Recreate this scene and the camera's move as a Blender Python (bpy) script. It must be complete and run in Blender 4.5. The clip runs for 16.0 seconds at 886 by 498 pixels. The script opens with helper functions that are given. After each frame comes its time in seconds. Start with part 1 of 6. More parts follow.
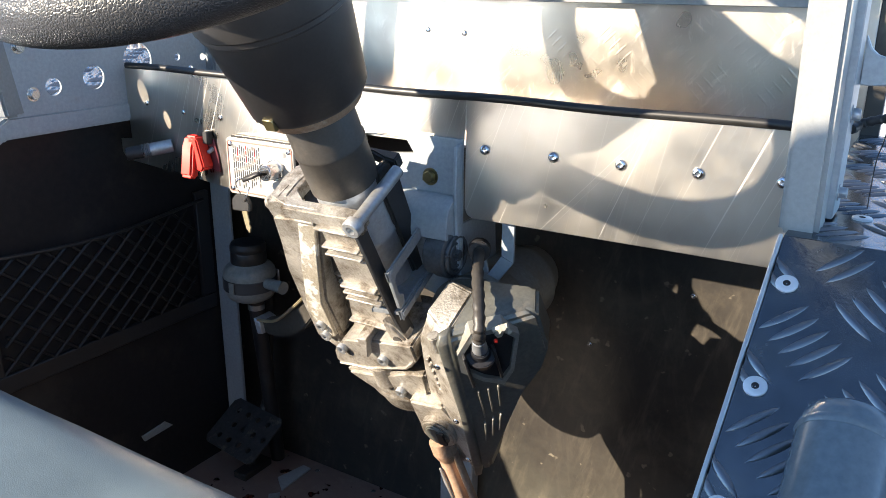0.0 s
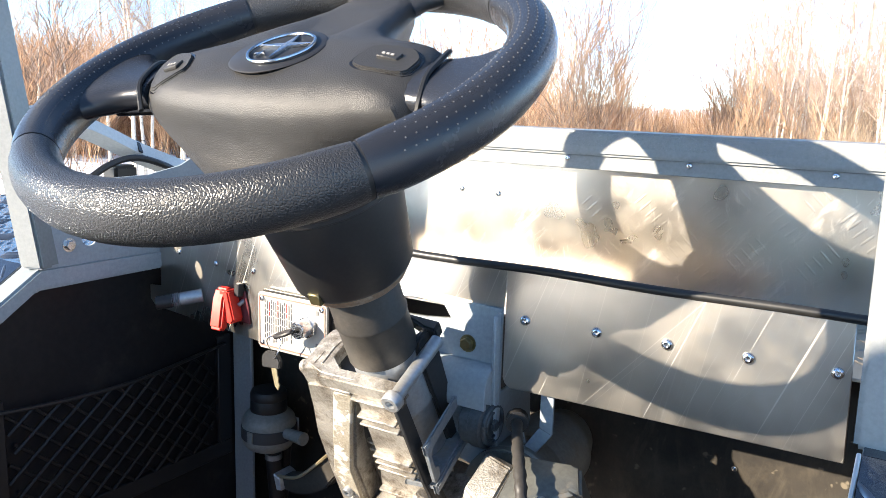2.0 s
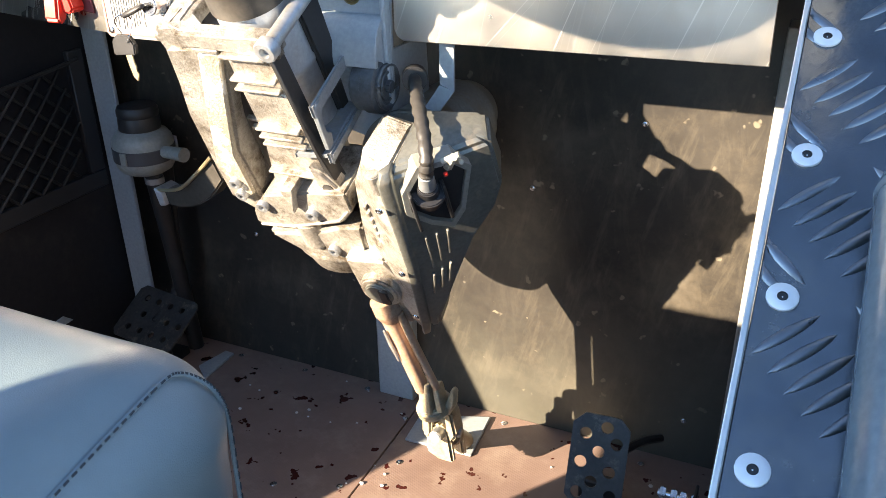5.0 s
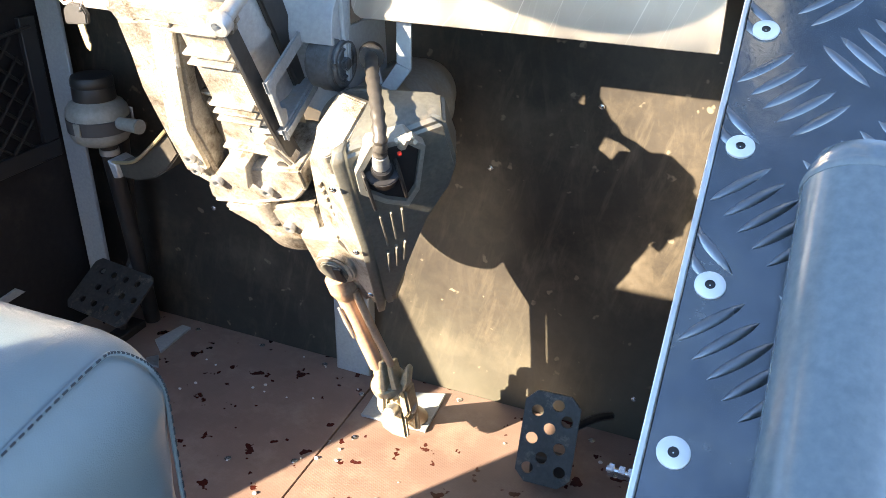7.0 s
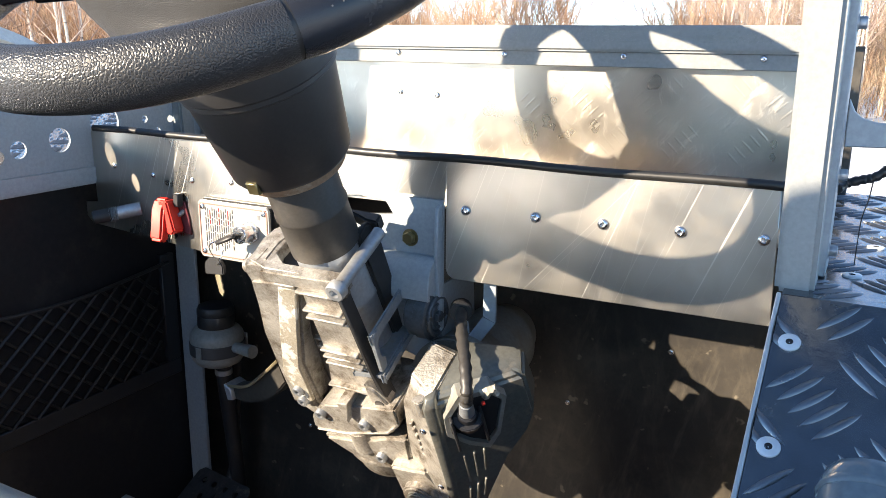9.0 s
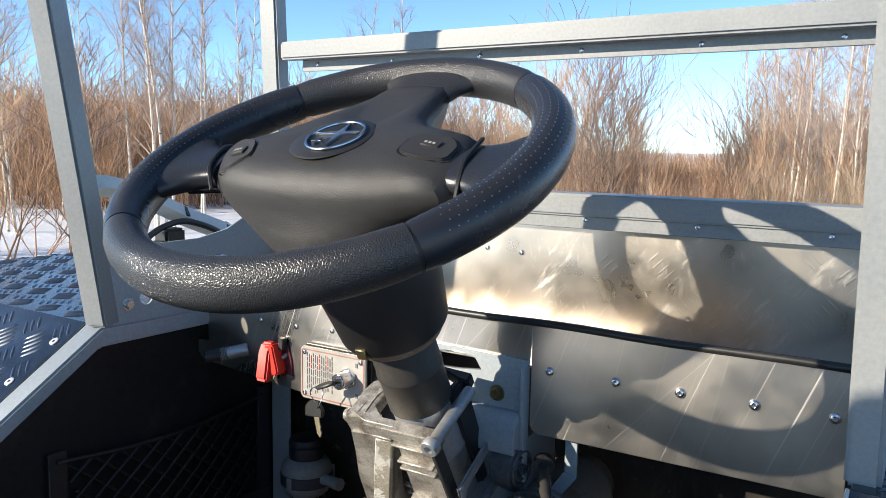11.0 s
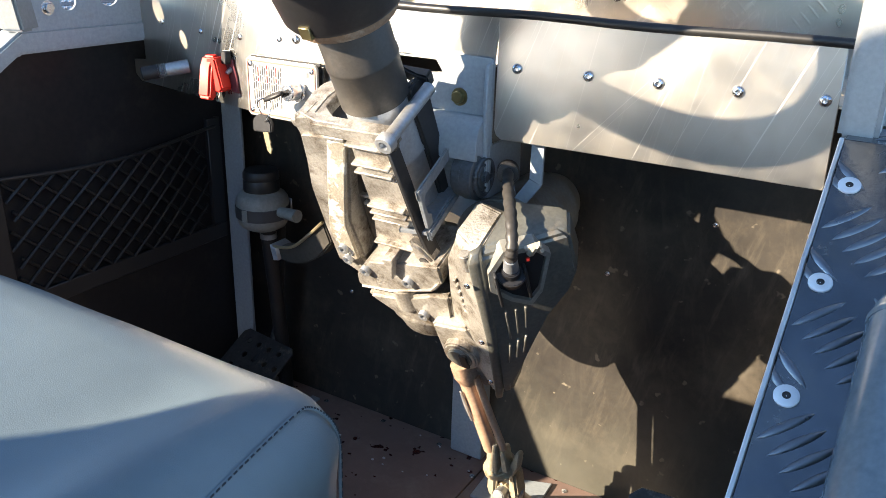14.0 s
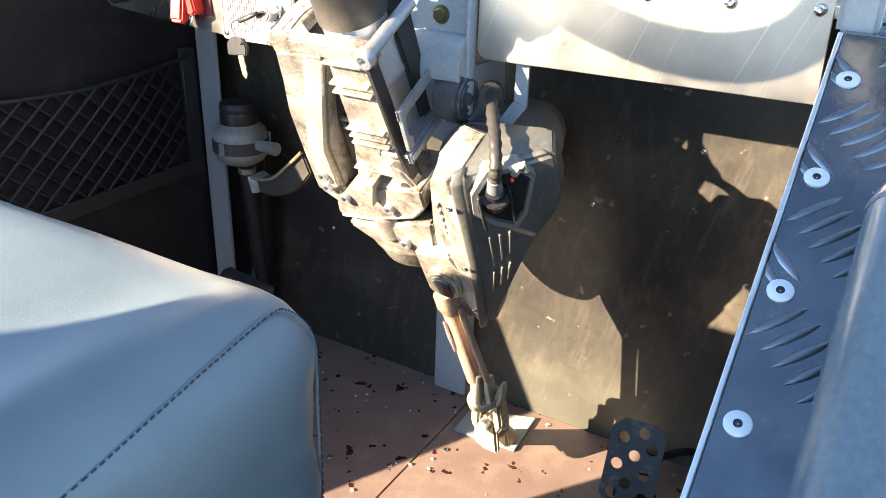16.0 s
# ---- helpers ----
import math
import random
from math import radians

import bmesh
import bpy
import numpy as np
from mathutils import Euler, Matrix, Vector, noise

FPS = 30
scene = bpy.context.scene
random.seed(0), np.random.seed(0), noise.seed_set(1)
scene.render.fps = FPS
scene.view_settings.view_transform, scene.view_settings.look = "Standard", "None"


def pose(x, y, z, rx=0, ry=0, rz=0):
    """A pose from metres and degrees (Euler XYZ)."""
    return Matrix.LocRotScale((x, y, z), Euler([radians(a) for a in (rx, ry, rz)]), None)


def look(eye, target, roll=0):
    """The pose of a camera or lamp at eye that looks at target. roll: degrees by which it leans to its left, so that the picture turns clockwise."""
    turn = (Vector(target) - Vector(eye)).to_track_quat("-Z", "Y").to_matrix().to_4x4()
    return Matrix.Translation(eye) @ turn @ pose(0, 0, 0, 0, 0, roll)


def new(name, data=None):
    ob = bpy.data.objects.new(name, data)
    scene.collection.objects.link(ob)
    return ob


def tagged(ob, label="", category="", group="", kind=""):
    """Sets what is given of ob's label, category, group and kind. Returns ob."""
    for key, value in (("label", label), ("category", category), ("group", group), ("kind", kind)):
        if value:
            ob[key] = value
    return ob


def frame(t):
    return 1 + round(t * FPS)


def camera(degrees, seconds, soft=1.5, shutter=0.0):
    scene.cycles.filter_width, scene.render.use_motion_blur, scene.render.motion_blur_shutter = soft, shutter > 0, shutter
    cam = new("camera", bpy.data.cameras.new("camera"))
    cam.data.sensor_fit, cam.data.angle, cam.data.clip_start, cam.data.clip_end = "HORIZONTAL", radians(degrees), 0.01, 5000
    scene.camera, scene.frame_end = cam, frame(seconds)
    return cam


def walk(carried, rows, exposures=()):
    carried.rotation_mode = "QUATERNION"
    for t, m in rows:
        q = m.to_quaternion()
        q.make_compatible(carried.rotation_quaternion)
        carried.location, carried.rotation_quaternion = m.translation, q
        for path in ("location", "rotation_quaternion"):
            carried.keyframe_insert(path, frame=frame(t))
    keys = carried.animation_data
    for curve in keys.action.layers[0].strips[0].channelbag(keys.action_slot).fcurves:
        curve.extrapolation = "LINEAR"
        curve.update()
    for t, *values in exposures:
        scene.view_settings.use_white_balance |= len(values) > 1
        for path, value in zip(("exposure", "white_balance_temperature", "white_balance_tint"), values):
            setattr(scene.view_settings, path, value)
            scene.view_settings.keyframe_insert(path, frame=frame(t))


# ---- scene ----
cam = camera(57.2, 16.0, 0.75)
PATH = [
    (0, (0.11, 0.027, 0.761), (-0.89, 1.638, 0.126), 0.4),
    (0.5, (0.111, 0.03, 0.743), (-0.88, 1.622, 0.049), 0.7),
    (1, (0.092, 0.043, 0.733), (-0.884, 1.621, -0.012), 1.3),
    (1.5, (0.087, 0.047, 0.736), (-0.887, 1.664, 0.077), 1.7),
    (2, (0.065, 0.026, 0.81), (-0.977, 1.693, 0.444), 1.7),
    (2.5, (0.057, -0.012, 0.827), (-1.02, 1.663, 0.647), 2.8),
    (3, (0.07, -0.012, 0.857), (-1.016, 1.656, 0.657), 2.5),
    (3.5, (0.079, -0.01, 0.778), (-0.961, 1.649, 0.369), 2.4),
    (4, (0.085, 0.017, 0.755), (-0.868, 1.666, 0.145), 1.2),
    (4.5, (0.081, 0.023, 0.732), (-0.793, 1.663, -0.006), 0.3),
    (5, (0.043, 0.074, 0.679), (-0.698, 1.709, -0.203), -0.8),
    (5.2, (0.026, 0.092, 0.674), (-0.657, 1.729, -0.25), -1.6),
    (7.3, (0.056, 0.068, 0.689), (-0.607, 1.707, -0.247), 1.6),
    (7.5, (0.056, 0.06, 0.693), (-0.633, 1.717, -0.19), 1.6),
    (8, (0.058, 0.052, 0.709), (-0.693, 1.738, -0.062), 1.3),
    (8.5, (0.073, 0.032, 0.738), (-0.76, 1.736, 0.103), 0.7),
    (9, (0.081, 0.017, 0.764), (-0.836, 1.722, 0.262), 0.5),
    (9.5, (0.082, -0.019, 0.792), (-0.937, 1.662, 0.427), 0.8),
    (10, (0.091, -0.043, 0.819), (-0.984, 1.621, 0.547), 0.9),
    (10.2, (0.095, -0.048, 0.826), (-0.989, 1.614, 0.57), 0.8),
    (12.3, (0.088, -0.045, 0.839), (-1.004, 1.61, 0.584), 1.2),
    (12.5, (0.088, -0.041, 0.832), (-1.003, 1.608, 0.533), 0.8),
    (13, (0.087, -0.027, 0.778), (-0.946, 1.603, 0.254), 0.8),
    (13.5, (0.08, -0.013, 0.748), (-0.903, 1.599, 0.091), 1.4),
    (14, (0.078, -0.001, 0.729), (-0.869, 1.596, -0.014), 1.7),
    (14.5, (0.077, 0.006, 0.721), (-0.85, 1.596, -0.062), 1.8),
    (15, (0.082, 0.005, 0.721), (-0.835, 1.595, -0.074), 1.9),
    (15.5, (0.083, 0.006, 0.714), (-0.823, 1.596, -0.094), 1.9),
    (16, (0.077, 0.007, 0.694), (-0.813, 1.588, -0.15), 2.0),
]
from mathutils.bvhtree import BVHTree

EXPOSURES = [(0, 1.63, 7400, 12), (0.5, 1.83, 7500, 12), (1, 2.08, 7800, 13), (1.5, 2.18, 7600, 12), (2, 1.73, 7200, 11), (2.5, 0.7, 7000, 11), (3.5, 0.65, 7000, 11), (4, 1.43, 7200, 10), (4.5, 1.68, 7400, 11), (5, 2.46, 8150, 13), (7.5, 2.97, 8450, 13), (8.0, 2.55, 8300, 13), (9, 1.63, 7600, 12), (9.5, 1.26, 7400, 12), (10, 0.85, 6900, 9), (12.5, 0.7, 7000, 10), (13, 1.0, 7200, 11), (14, 1.93, 7700, 12), (14.5, 2.30, 7850, 12), (16, 2.66, 8300, 13)]
walk(cam, [(t, look(eye, target, roll)) for t, eye, target, roll in PATH], EXPOSURES)

# ---- world and sun ----
SUN_AZ, SUN_EL = radians(36.4), radians(20.4)      # behind the driver, over the left shoulder
to_sun = Vector((-math.sin(SUN_AZ) * math.cos(SUN_EL), -math.cos(SUN_AZ) * math.cos(SUN_EL), math.sin(SUN_EL)))
world = bpy.data.worlds.new("world")
scene.world = world
world.use_nodes = True
wn = world.node_tree
sky = wn.nodes.new("ShaderNodeTexSky")
sky.sky_type, sky.sun_disc = "NISHITA", False
sky.sun_elevation, sky.sun_rotation = SUN_EL, math.atan2(to_sun.x, to_sun.y)
sky.altitude = 1800
sky.air_density, sky.dust_density, sky.ozone_density = 0.55, 0.0, 3.0
tint = wn.nodes.new("ShaderNodeMix")
tint.data_type, tint.blend_type = "RGBA", "MULTIPLY"
tint.inputs[0].default_value, tint.inputs[7].default_value = 1.0, (0.905, 1.015, 0.97, 1)
wn.links.new(sky.outputs[0], tint.inputs[6])
wn.links.new(tint.outputs[2], wn.nodes["Background"].inputs[0])
wn.nodes["Background"].inputs[1].default_value = 0.20
sun_data = bpy.data.lights.new("sun", "SUN")
sun_data.energy, sun_data.angle, sun_data.color = 5.0, radians(0.53), (1.0, 0.92, 0.80)
sun = new("sun", sun_data)
sun.matrix_world = look(to_sun * 30, (0, 0, 0))


# ---- materials ----
def principled(name):
    m = bpy.data.materials.new(name)
    m.use_nodes = True
    return m, m.node_tree, m.node_tree.nodes["Principled BSDF"]


def noise_tex(nt, scale, detail=4.0, rough=0.6, stretch=(1, 1, 1), turn=(0, 0, 0)):
    tc = nt.nodes.new("ShaderNodeTexCoord")
    mp = nt.nodes.new("ShaderNodeMapping")
    mp.vector_type = "TEXTURE"
    mp.inputs["Scale"].default_value = [1 / k for k in stretch]
    mp.inputs["Rotation"].default_value = turn
    nz = nt.nodes.new("ShaderNodeTexNoise")
    nz.inputs["Scale"].default_value, nz.inputs["Detail"].default_value, nz.inputs["Roughness"].default_value = scale, detail, rough
    nt.links.new(tc.outputs["Object"], mp.inputs[0])
    nt.links.new(mp.outputs[0], nz.inputs["Vector"])
    return nz.outputs["Fac"]


def ramp(nt, fac, stops):
    r = nt.nodes.new("ShaderNodeValToRGB")
    r.color_ramp.elements[0].position, r.color_ramp.elements[0].color = stops[0][0], (*stops[0][1], 1)
    r.color_ramp.elements[1].position, r.color_ramp.elements[1].color = stops[-1][0], (*stops[-1][1], 1)
    for p, c in stops[1:-1]:
        r.color_ramp.elements.new(p).color = (*c, 1)
    nt.links.new(fac, r.inputs[0])
    return r.outputs[0]


def mixed(nt, fac, a, b, mode="MIX"):
    x = nt.nodes.new("ShaderNodeMix")
    x.data_type, x.blend_type = "RGBA", mode
    for sock, v in ((x.inputs[0], fac), (x.inputs[6], a), (x.inputs[7], b)):
        if isinstance(v, (int, float)):
            sock.default_value = v
        elif isinstance(v, tuple):
            sock.default_value = (*v, 1)
        else:
            nt.links.new(v, sock)
    return x.outputs[2]


def spread(nt, fac, lo, hi, a=0.3, b=0.7):
    r = nt.nodes.new("ShaderNodeMapRange")
    for n, v in (("From Min", a), ("From Max", b), ("To Min", lo), ("To Max", hi)):
        r.inputs[n].default_value = v
    nt.links.new(fac, r.inputs[0])
    return r.outputs[0]


def bumped(nt, bsdf, height, strength, dist):
    b = nt.nodes.new("ShaderNodeBump")
    b.inputs["Strength"].default_value, b.inputs["Distance"].default_value = strength, dist
    nt.links.new(height, b.inputs["Height"])
    nt.links.new(b.outputs[0], bsdf.inputs["Normal"])


def surface(name, dark, light, patch=8.0, grain=120.0, rough=(0.4, 0.6), metal=0.0, bump=0.2, dist=0.001, stretch=(1, 1, 1), dirt=None, dirt_scale=5.0, dirt_from=0.55, dirt_to=0.7, coat=0.0, scuff=None, low_tone=None):
    """A surface with patches, grain, gloss that varies and, where given, dirt of its own shape."""
    m, nt, b = principled(name)
    p, g = noise_tex(nt, patch), noise_tex(nt, grain, 3, 0.6, stretch)
    col = ramp(nt, p, [(0.3, dark), (0.7, light)])
    col = mixed(nt, 0.35, col, ramp(nt, g, [(0.3, tuple(c * 0.75 for c in dark)), (0.75, tuple(min(1, c * 1.15) for c in light))]))
    r = spread(nt, p, rough[0], rough[1])
    if dirt:
        d = spread(nt, noise_tex(nt, dirt_scale, 8, 0.7), 0, 1, dirt_from, dirt_to)
        col = mixed(nt, d, col, dirt)
        mr = nt.nodes.new("ShaderNodeMath")
        mr.operation = "MAXIMUM"
        md = nt.nodes.new("ShaderNodeMath")
        md.operation = "MULTIPLY"
        md.inputs[1].default_value = 0.75
        nt.links.new(d, md.inputs[0])
        nt.links.new(r, mr.inputs[0])
        nt.links.new(md.outputs[0], mr.inputs[1])
        r = mr.outputs[0]
    if scuff:
        gate = spread(nt, noise_tex(nt, 4, 2, 0.5), 0, 1, 0.40, 0.56)
        s = mixed(nt, 1.0, mixed(nt, 1.0, spread(nt, noise_tex(nt, 6, 4, 0.65, (13, 13, 2.2), (0, radians(14), 0)), 0, 0.42, 0.54, 0.72), spread(nt, noise_tex(nt, 5, 4, 0.65, (11, 11, 2.4), (0, radians(-9), 0)), 0, 0.30, 0.55, 0.72), "ADD"), gate, "MULTIPLY")
        col = mixed(nt, s, col, scuff)
        specks = spread(nt, noise_tex(nt, 55, 2, 0.5), 0, 0.8, 0.69, 0.73)
        col = mixed(nt, specks, col, tuple(c * 1.5 for c in scuff))
    if low_tone:
        # another tone near the floor and towards the right, thinning out upwards in ragged tongues
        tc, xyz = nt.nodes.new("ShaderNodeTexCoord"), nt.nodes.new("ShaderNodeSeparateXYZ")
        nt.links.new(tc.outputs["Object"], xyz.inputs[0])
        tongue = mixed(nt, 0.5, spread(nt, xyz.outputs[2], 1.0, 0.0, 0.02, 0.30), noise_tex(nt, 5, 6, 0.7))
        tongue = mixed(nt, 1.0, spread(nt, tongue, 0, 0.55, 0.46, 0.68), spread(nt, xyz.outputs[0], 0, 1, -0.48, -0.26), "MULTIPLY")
        col = mixed(nt, tongue, col, low_tone)
    nt.links.new(col, b.inputs["Base Color"])
    nt.links.new(r, b.inputs["Roughness"])
    b.inputs["Metallic"].default_value = metal
    b.inputs["Coat Weight"].default_value = coat
    if bump:
        bumped(nt, b, g, bump, dist)
    return m


def scratched_metal(name, base, rough, turn, scratch=0.5, wavy=0.10, grime=(0.46, 0.40, 0.33), scuffs=False):
    """Rolled aluminium sheet with long fine scratches and dull, hand-wiped, dusty patches."""
    m, nt, b = principled(name)
    p = noise_tex(nt, 8, 3, 0.5)
    blot = noise_tex(nt, 26, 2, 0.5)
    wide = noise_tex(nt, 5, 2, 0.5)
    s = noise_tex(nt, 5, 2, 0.4, (95, 1, 0.7), turn)
    s2 = noise_tex(nt, 4, 2, 0.4, (150, 1, 0.6), (0, turn[1] + 0.35, 0))
    s3 = noise_tex(nt, 3, 3, 0.5, (210, 1, 0.5), (0, turn[1] - 0.18, 0))
    lines = mixed(nt, 1.0, spread(nt, s, 0, 0.9, 0.675, 0.73), spread(nt, s2, 0, 0.4, 0.68, 0.74), "ADD")
    lines = mixed(nt, 1.0, lines, spread(nt, s3, 0, 0.35, 0.60, 0.75), "ADD")
    if scuffs:
        gate = spread(nt, noise_tex(nt, 14, 2, 0.5), 0, 1, 0.46, 0.60)
        rub = mixed(nt, 1.0, spread(nt, noise_tex(nt, 24, 4, 0.7, (4, 1, 1), turn), 0, 0.7, 0.56, 0.74), spread(nt, noise_tex(nt, 30, 4, 0.7, (1, 1, 5), (0, turn[1] * 2, 0)), 0, 0.6, 0.57, 0.76), "ADD")
        lines = mixed(nt, 1.0, rub, gate, "MULTIPLY")
    col = ramp(nt, p, [(0.35, tuple(c * 0.60 for c in base)), (0.62, base)])
    dusty = mixed(nt, 0.5, spread(nt, p, 0, 0.6, 0.44, 0.66), spread(nt, blot, 0, 0.6, 0.46, 0.60))
    col = mixed(nt, dusty, col, grime)
    col = mixed(nt, spread(nt, lines, 0, 0.7, 0, 1), col, tuple(min(0.9, c * 1.35) for c in base))
    nt.links.new(col, b.inputs["Base Color"])
    r = mixed(nt, 0.5, spread(nt, p, rough[0], rough[1] + 0.05, 0.36, 0.64), spread(nt, blot, rough[0], rough[1] + 0.05, 0.34, 0.66))
    add = nt.nodes.new("ShaderNodeMath")
    add.operation = "MULTIPLY_ADD"
    add.inputs[1].default_value = 0.35 * scratch
    nt.links.new(lines, add.inputs[0])
    nt.links.new(r, add.inputs[2])
    nt.links.new(add.outputs[0], b.inputs["Roughness"])
    nt.links.new(spread(nt, dusty, 1.0, 0.85, 0.0, 0.6), b.inputs["Metallic"])
    bumped(nt, b, wide, wavy * 3, 0.01)
    return m


def leather(name, colour, cell, rough, bump, gloss=0.5):
    m, nt, b = principled(name)
    b.inputs["Specular IOR Level"].default_value = gloss
    tc = nt.nodes.new("ShaderNodeTexCoord")
    vo = nt.nodes.new("ShaderNodeTexVoronoi")
    vo.feature = "DISTANCE_TO_EDGE"
    vo.inputs["Scale"].default_value = cell
    nt.links.new(tc.outputs["Object"], vo.inputs["Vector"])
    h = spread(nt, vo.outputs[0], 0, 1, 0.0, 0.25)
    p = noise_tex(nt, 9, 6, 0.65)
    col = ramp(nt, p, [(0.3, tuple(c * 0.85 for c in colour)), (0.7, tuple(c * 1.15 for c in colour))])
    nt.links.new(col, b.inputs["Base Color"])
    nt.links.new(spread(nt, p, rough[0], rough[1]), b.inputs["Roughness"])
    bumped(nt, b, h, bump, 0.0006)
    return m


def plain(name, colour, rough=0.5, metal=0.0, emit=0.0, alpha=1.0):
    m, nt, b = principled(name)
    g = noise_tex(nt, 40, 4, 0.6)
    nt.links.new(ramp(nt, g, [(0.3, tuple(c * 0.8 for c in colour)), (0.7, colour)]), b.inputs["Base Color"])
    nt.links.new(spread(nt, g, max(0.02, rough - 0.08), min(1, rough + 0.1)), b.inputs["Roughness"])
    b.inputs["Metallic"].default_value = metal
    return m


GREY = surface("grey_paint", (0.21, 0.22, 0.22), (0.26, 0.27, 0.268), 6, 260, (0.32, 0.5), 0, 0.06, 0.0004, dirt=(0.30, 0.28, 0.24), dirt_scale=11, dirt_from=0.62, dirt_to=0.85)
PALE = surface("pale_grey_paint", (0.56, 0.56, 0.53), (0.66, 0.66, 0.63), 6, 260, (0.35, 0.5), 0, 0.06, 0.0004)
BLUEGREY = surface("blue_grey_paint", (0.28, 0.315, 0.34), (0.355, 0.395, 0.42), 7, 240, (0.3, 0.5), 0, 0.08, 0.0004, dirt=(0.3, 0.28, 0.25), dirt_scale=14, dirt_from=0.62, dirt_to=0.8)
DASH = scratched_metal("brushed_aluminium", (0.58, 0.56, 0.525), (0.25, 0.33), (0, radians(22), 0), 0.6, 0.08)
BRIGHT = scratched_metal("tread_aluminium", (0.63, 0.585, 0.52), (0.26, 0.34), (0, radians(40), 0), 0.7, 0.10, scuffs=True)
FENDER = surface("dark_tread_plate", (0.088, 0.100, 0.116), (0.185, 0.206, 0.230), 5, 70, (0.12, 0.27), 0.9, 0.22, 0.0010, dirt=(0.24, 0.23, 0.21), dirt_scale=14, dirt_from=0.52, dirt_to=0.80)
TREAD = plain("worn_tread_metal", (0.22, 0.235, 0.255), 0.32, 0.95)
EDGE = plain("cut_aluminium_edge", (0.70, 0.70, 0.68), 0.42, 0.8)
BOARD = surface("black_film_board", (0.020, 0.019, 0.019), (0.044, 0.038, 0.031), 7, 90, (0.30, 0.5), 0, 0.12, 0.0006, dirt=(0.095, 0.080, 0.060), dirt_scale=8, dirt_from=0.50, dirt_to=0.74, scuff=(0.13, 0.112, 0.085), low_tone=(0.108, 0.106, 0.084))
LINER = surface("black_liner", (0.016, 0.016, 0.019), (0.029, 0.027, 0.028), 6, 110, (0.35, 0.55), 0, 0.1, 0.0006, dirt=(0.075, 0.064, 0.055), dirt_scale=6, dirt_from=0.54, dirt_to=0.82)
LINER.node_tree.nodes["Principled BSDF"].inputs["Specular IOR Level"].default_value = 0.2
CAST = surface("dusty_cast_aluminium", (0.252, 0.230, 0.200), (0.525, 0.495, 0.446), 26, 330, (0.30, 0.58), 0.5, 0.75, 0.0014, dirt=(0.115, 0.09, 0.065), dirt_scale=34, dirt_from=0.49, dirt_to=0.66)
PAINTCAST = surface("peeling_cast_aluminium", (0.30, 0.26, 0.20), (0.50, 0.46, 0.38), 30, 420, (0.4, 0.7), 0.35, 0.7, 0.0016, dirt=(0.62, 0.60, 0.55), dirt_scale=42, dirt_from=0.52, dirt_to=0.56)
STEEL = surface("dull_zinc_steel", (0.34, 0.36, 0.38), (0.46, 0.48, 0.50), 18, 220, (0.35, 0.55), 0.7, 0.15, 0.0006, dirt=(0.32, 0.28, 0.23), dirt_scale=16, dirt_from=0.58, dirt_to=0.75)
GUNGREY = surface("scuffed_grey_steel", (0.055, 0.064, 0.074), (0.125, 0.142, 0.155), 24, 260, (0.34, 0.55), 0.3, 0.2, 0.0006, dirt=(0.05, 0.042, 0.036), dirt_scale=34, dirt_from=0.54, dirt_to=0.70)
TRAYGREY = surface("dull_blue_grey_steel", (0.17, 0.19, 0.21), (0.30, 0.325, 0.35), 22, 240, (0.35, 0.55), 0.25, 0.18, 0.0006, dirt=(0.30, 0.26, 0.21), dirt_scale=20, dirt_from=0.56, dirt_to=0.74)
DARKSTEEL = surface("black_steel", (0.022, 0.022, 0.024), (0.045, 0.044, 0.044), 16, 200, (0.35, 0.55), 0.3, 0.15, 0.0005, dirt=(0.16, 0.14, 0.11), dirt_scale=14, dirt_from=0.6, dirt_to=0.8)
PINHOLE = plain("pin_hole", (0.10, 0.095, 0.09), 0.6)
PEDAL = surface("worn_black_steel", (0.05, 0.05, 0.052), (0.10, 0.10, 0.10), 30, 200, (0.3, 0.5), 0.5, 0.2, 0.0005, dirt=(0.26, 0.23, 0.19), dirt_scale=40, dirt_from=0.55, dirt_to=0.7)
TANCAST = surface("ochre_cast_steel", (0.30, 0.25, 0.17), (0.50, 0.43, 0.31), 24, 300, (0.4, 0.65), 0.2, 0.3, 0.0008, dirt=(0.16, 0.12, 0.08), dirt_scale=40, dirt_from=0.55, dirt_to=0.72)
PINKRUST = surface("pinkish_primer", (0.34, 0.20, 0.13), (0.52, 0.36, 0.26), 26, 300, (0.45, 0.65), 0.1, 0.3, 0.0006, dirt=(0.20, 0.12, 0.08), dirt_scale=30, dirt_from=0.52, dirt_to=0.7)
RUSTY = surface("rusty_steel", (0.16, 0.09, 0.055), (0.30, 0.20, 0.13), 22, 250, (0.55, 0.8), 0.3, 0.4, 0.0008, dirt=(0.42, 0.37, 0.30), dirt_scale=18, dirt_from=0.55, dirt_to=0.7)
FLANGE = surface("grey_green_casting", (0.115, 0.118, 0.108), (0.19, 0.192, 0.172), 18, 240, (0.35, 0.55), 0.4, 0.25, 0.0006, dirt=(0.26, 0.22, 0.17), dirt_scale=22, dirt_from=0.56, dirt_to=0.72)
MOTOR = surface("dusty_grey_casting", (0.26, 0.26, 0.235), (0.40, 0.395, 0.355), 16, 240, (0.35, 0.6), 0.4, 0.35, 0.0008, dirt=(0.34, 0.29, 0.22), dirt_scale=17, dirt_from=0.52, dirt_to=0.72)
CHROME = plain("zinc_screw", (0.72, 0.73, 0.75), 0.22, 1.0)
BRASS = plain("yellow_zinc", (0.27, 0.23, 0.12), 0.38, 0.9)
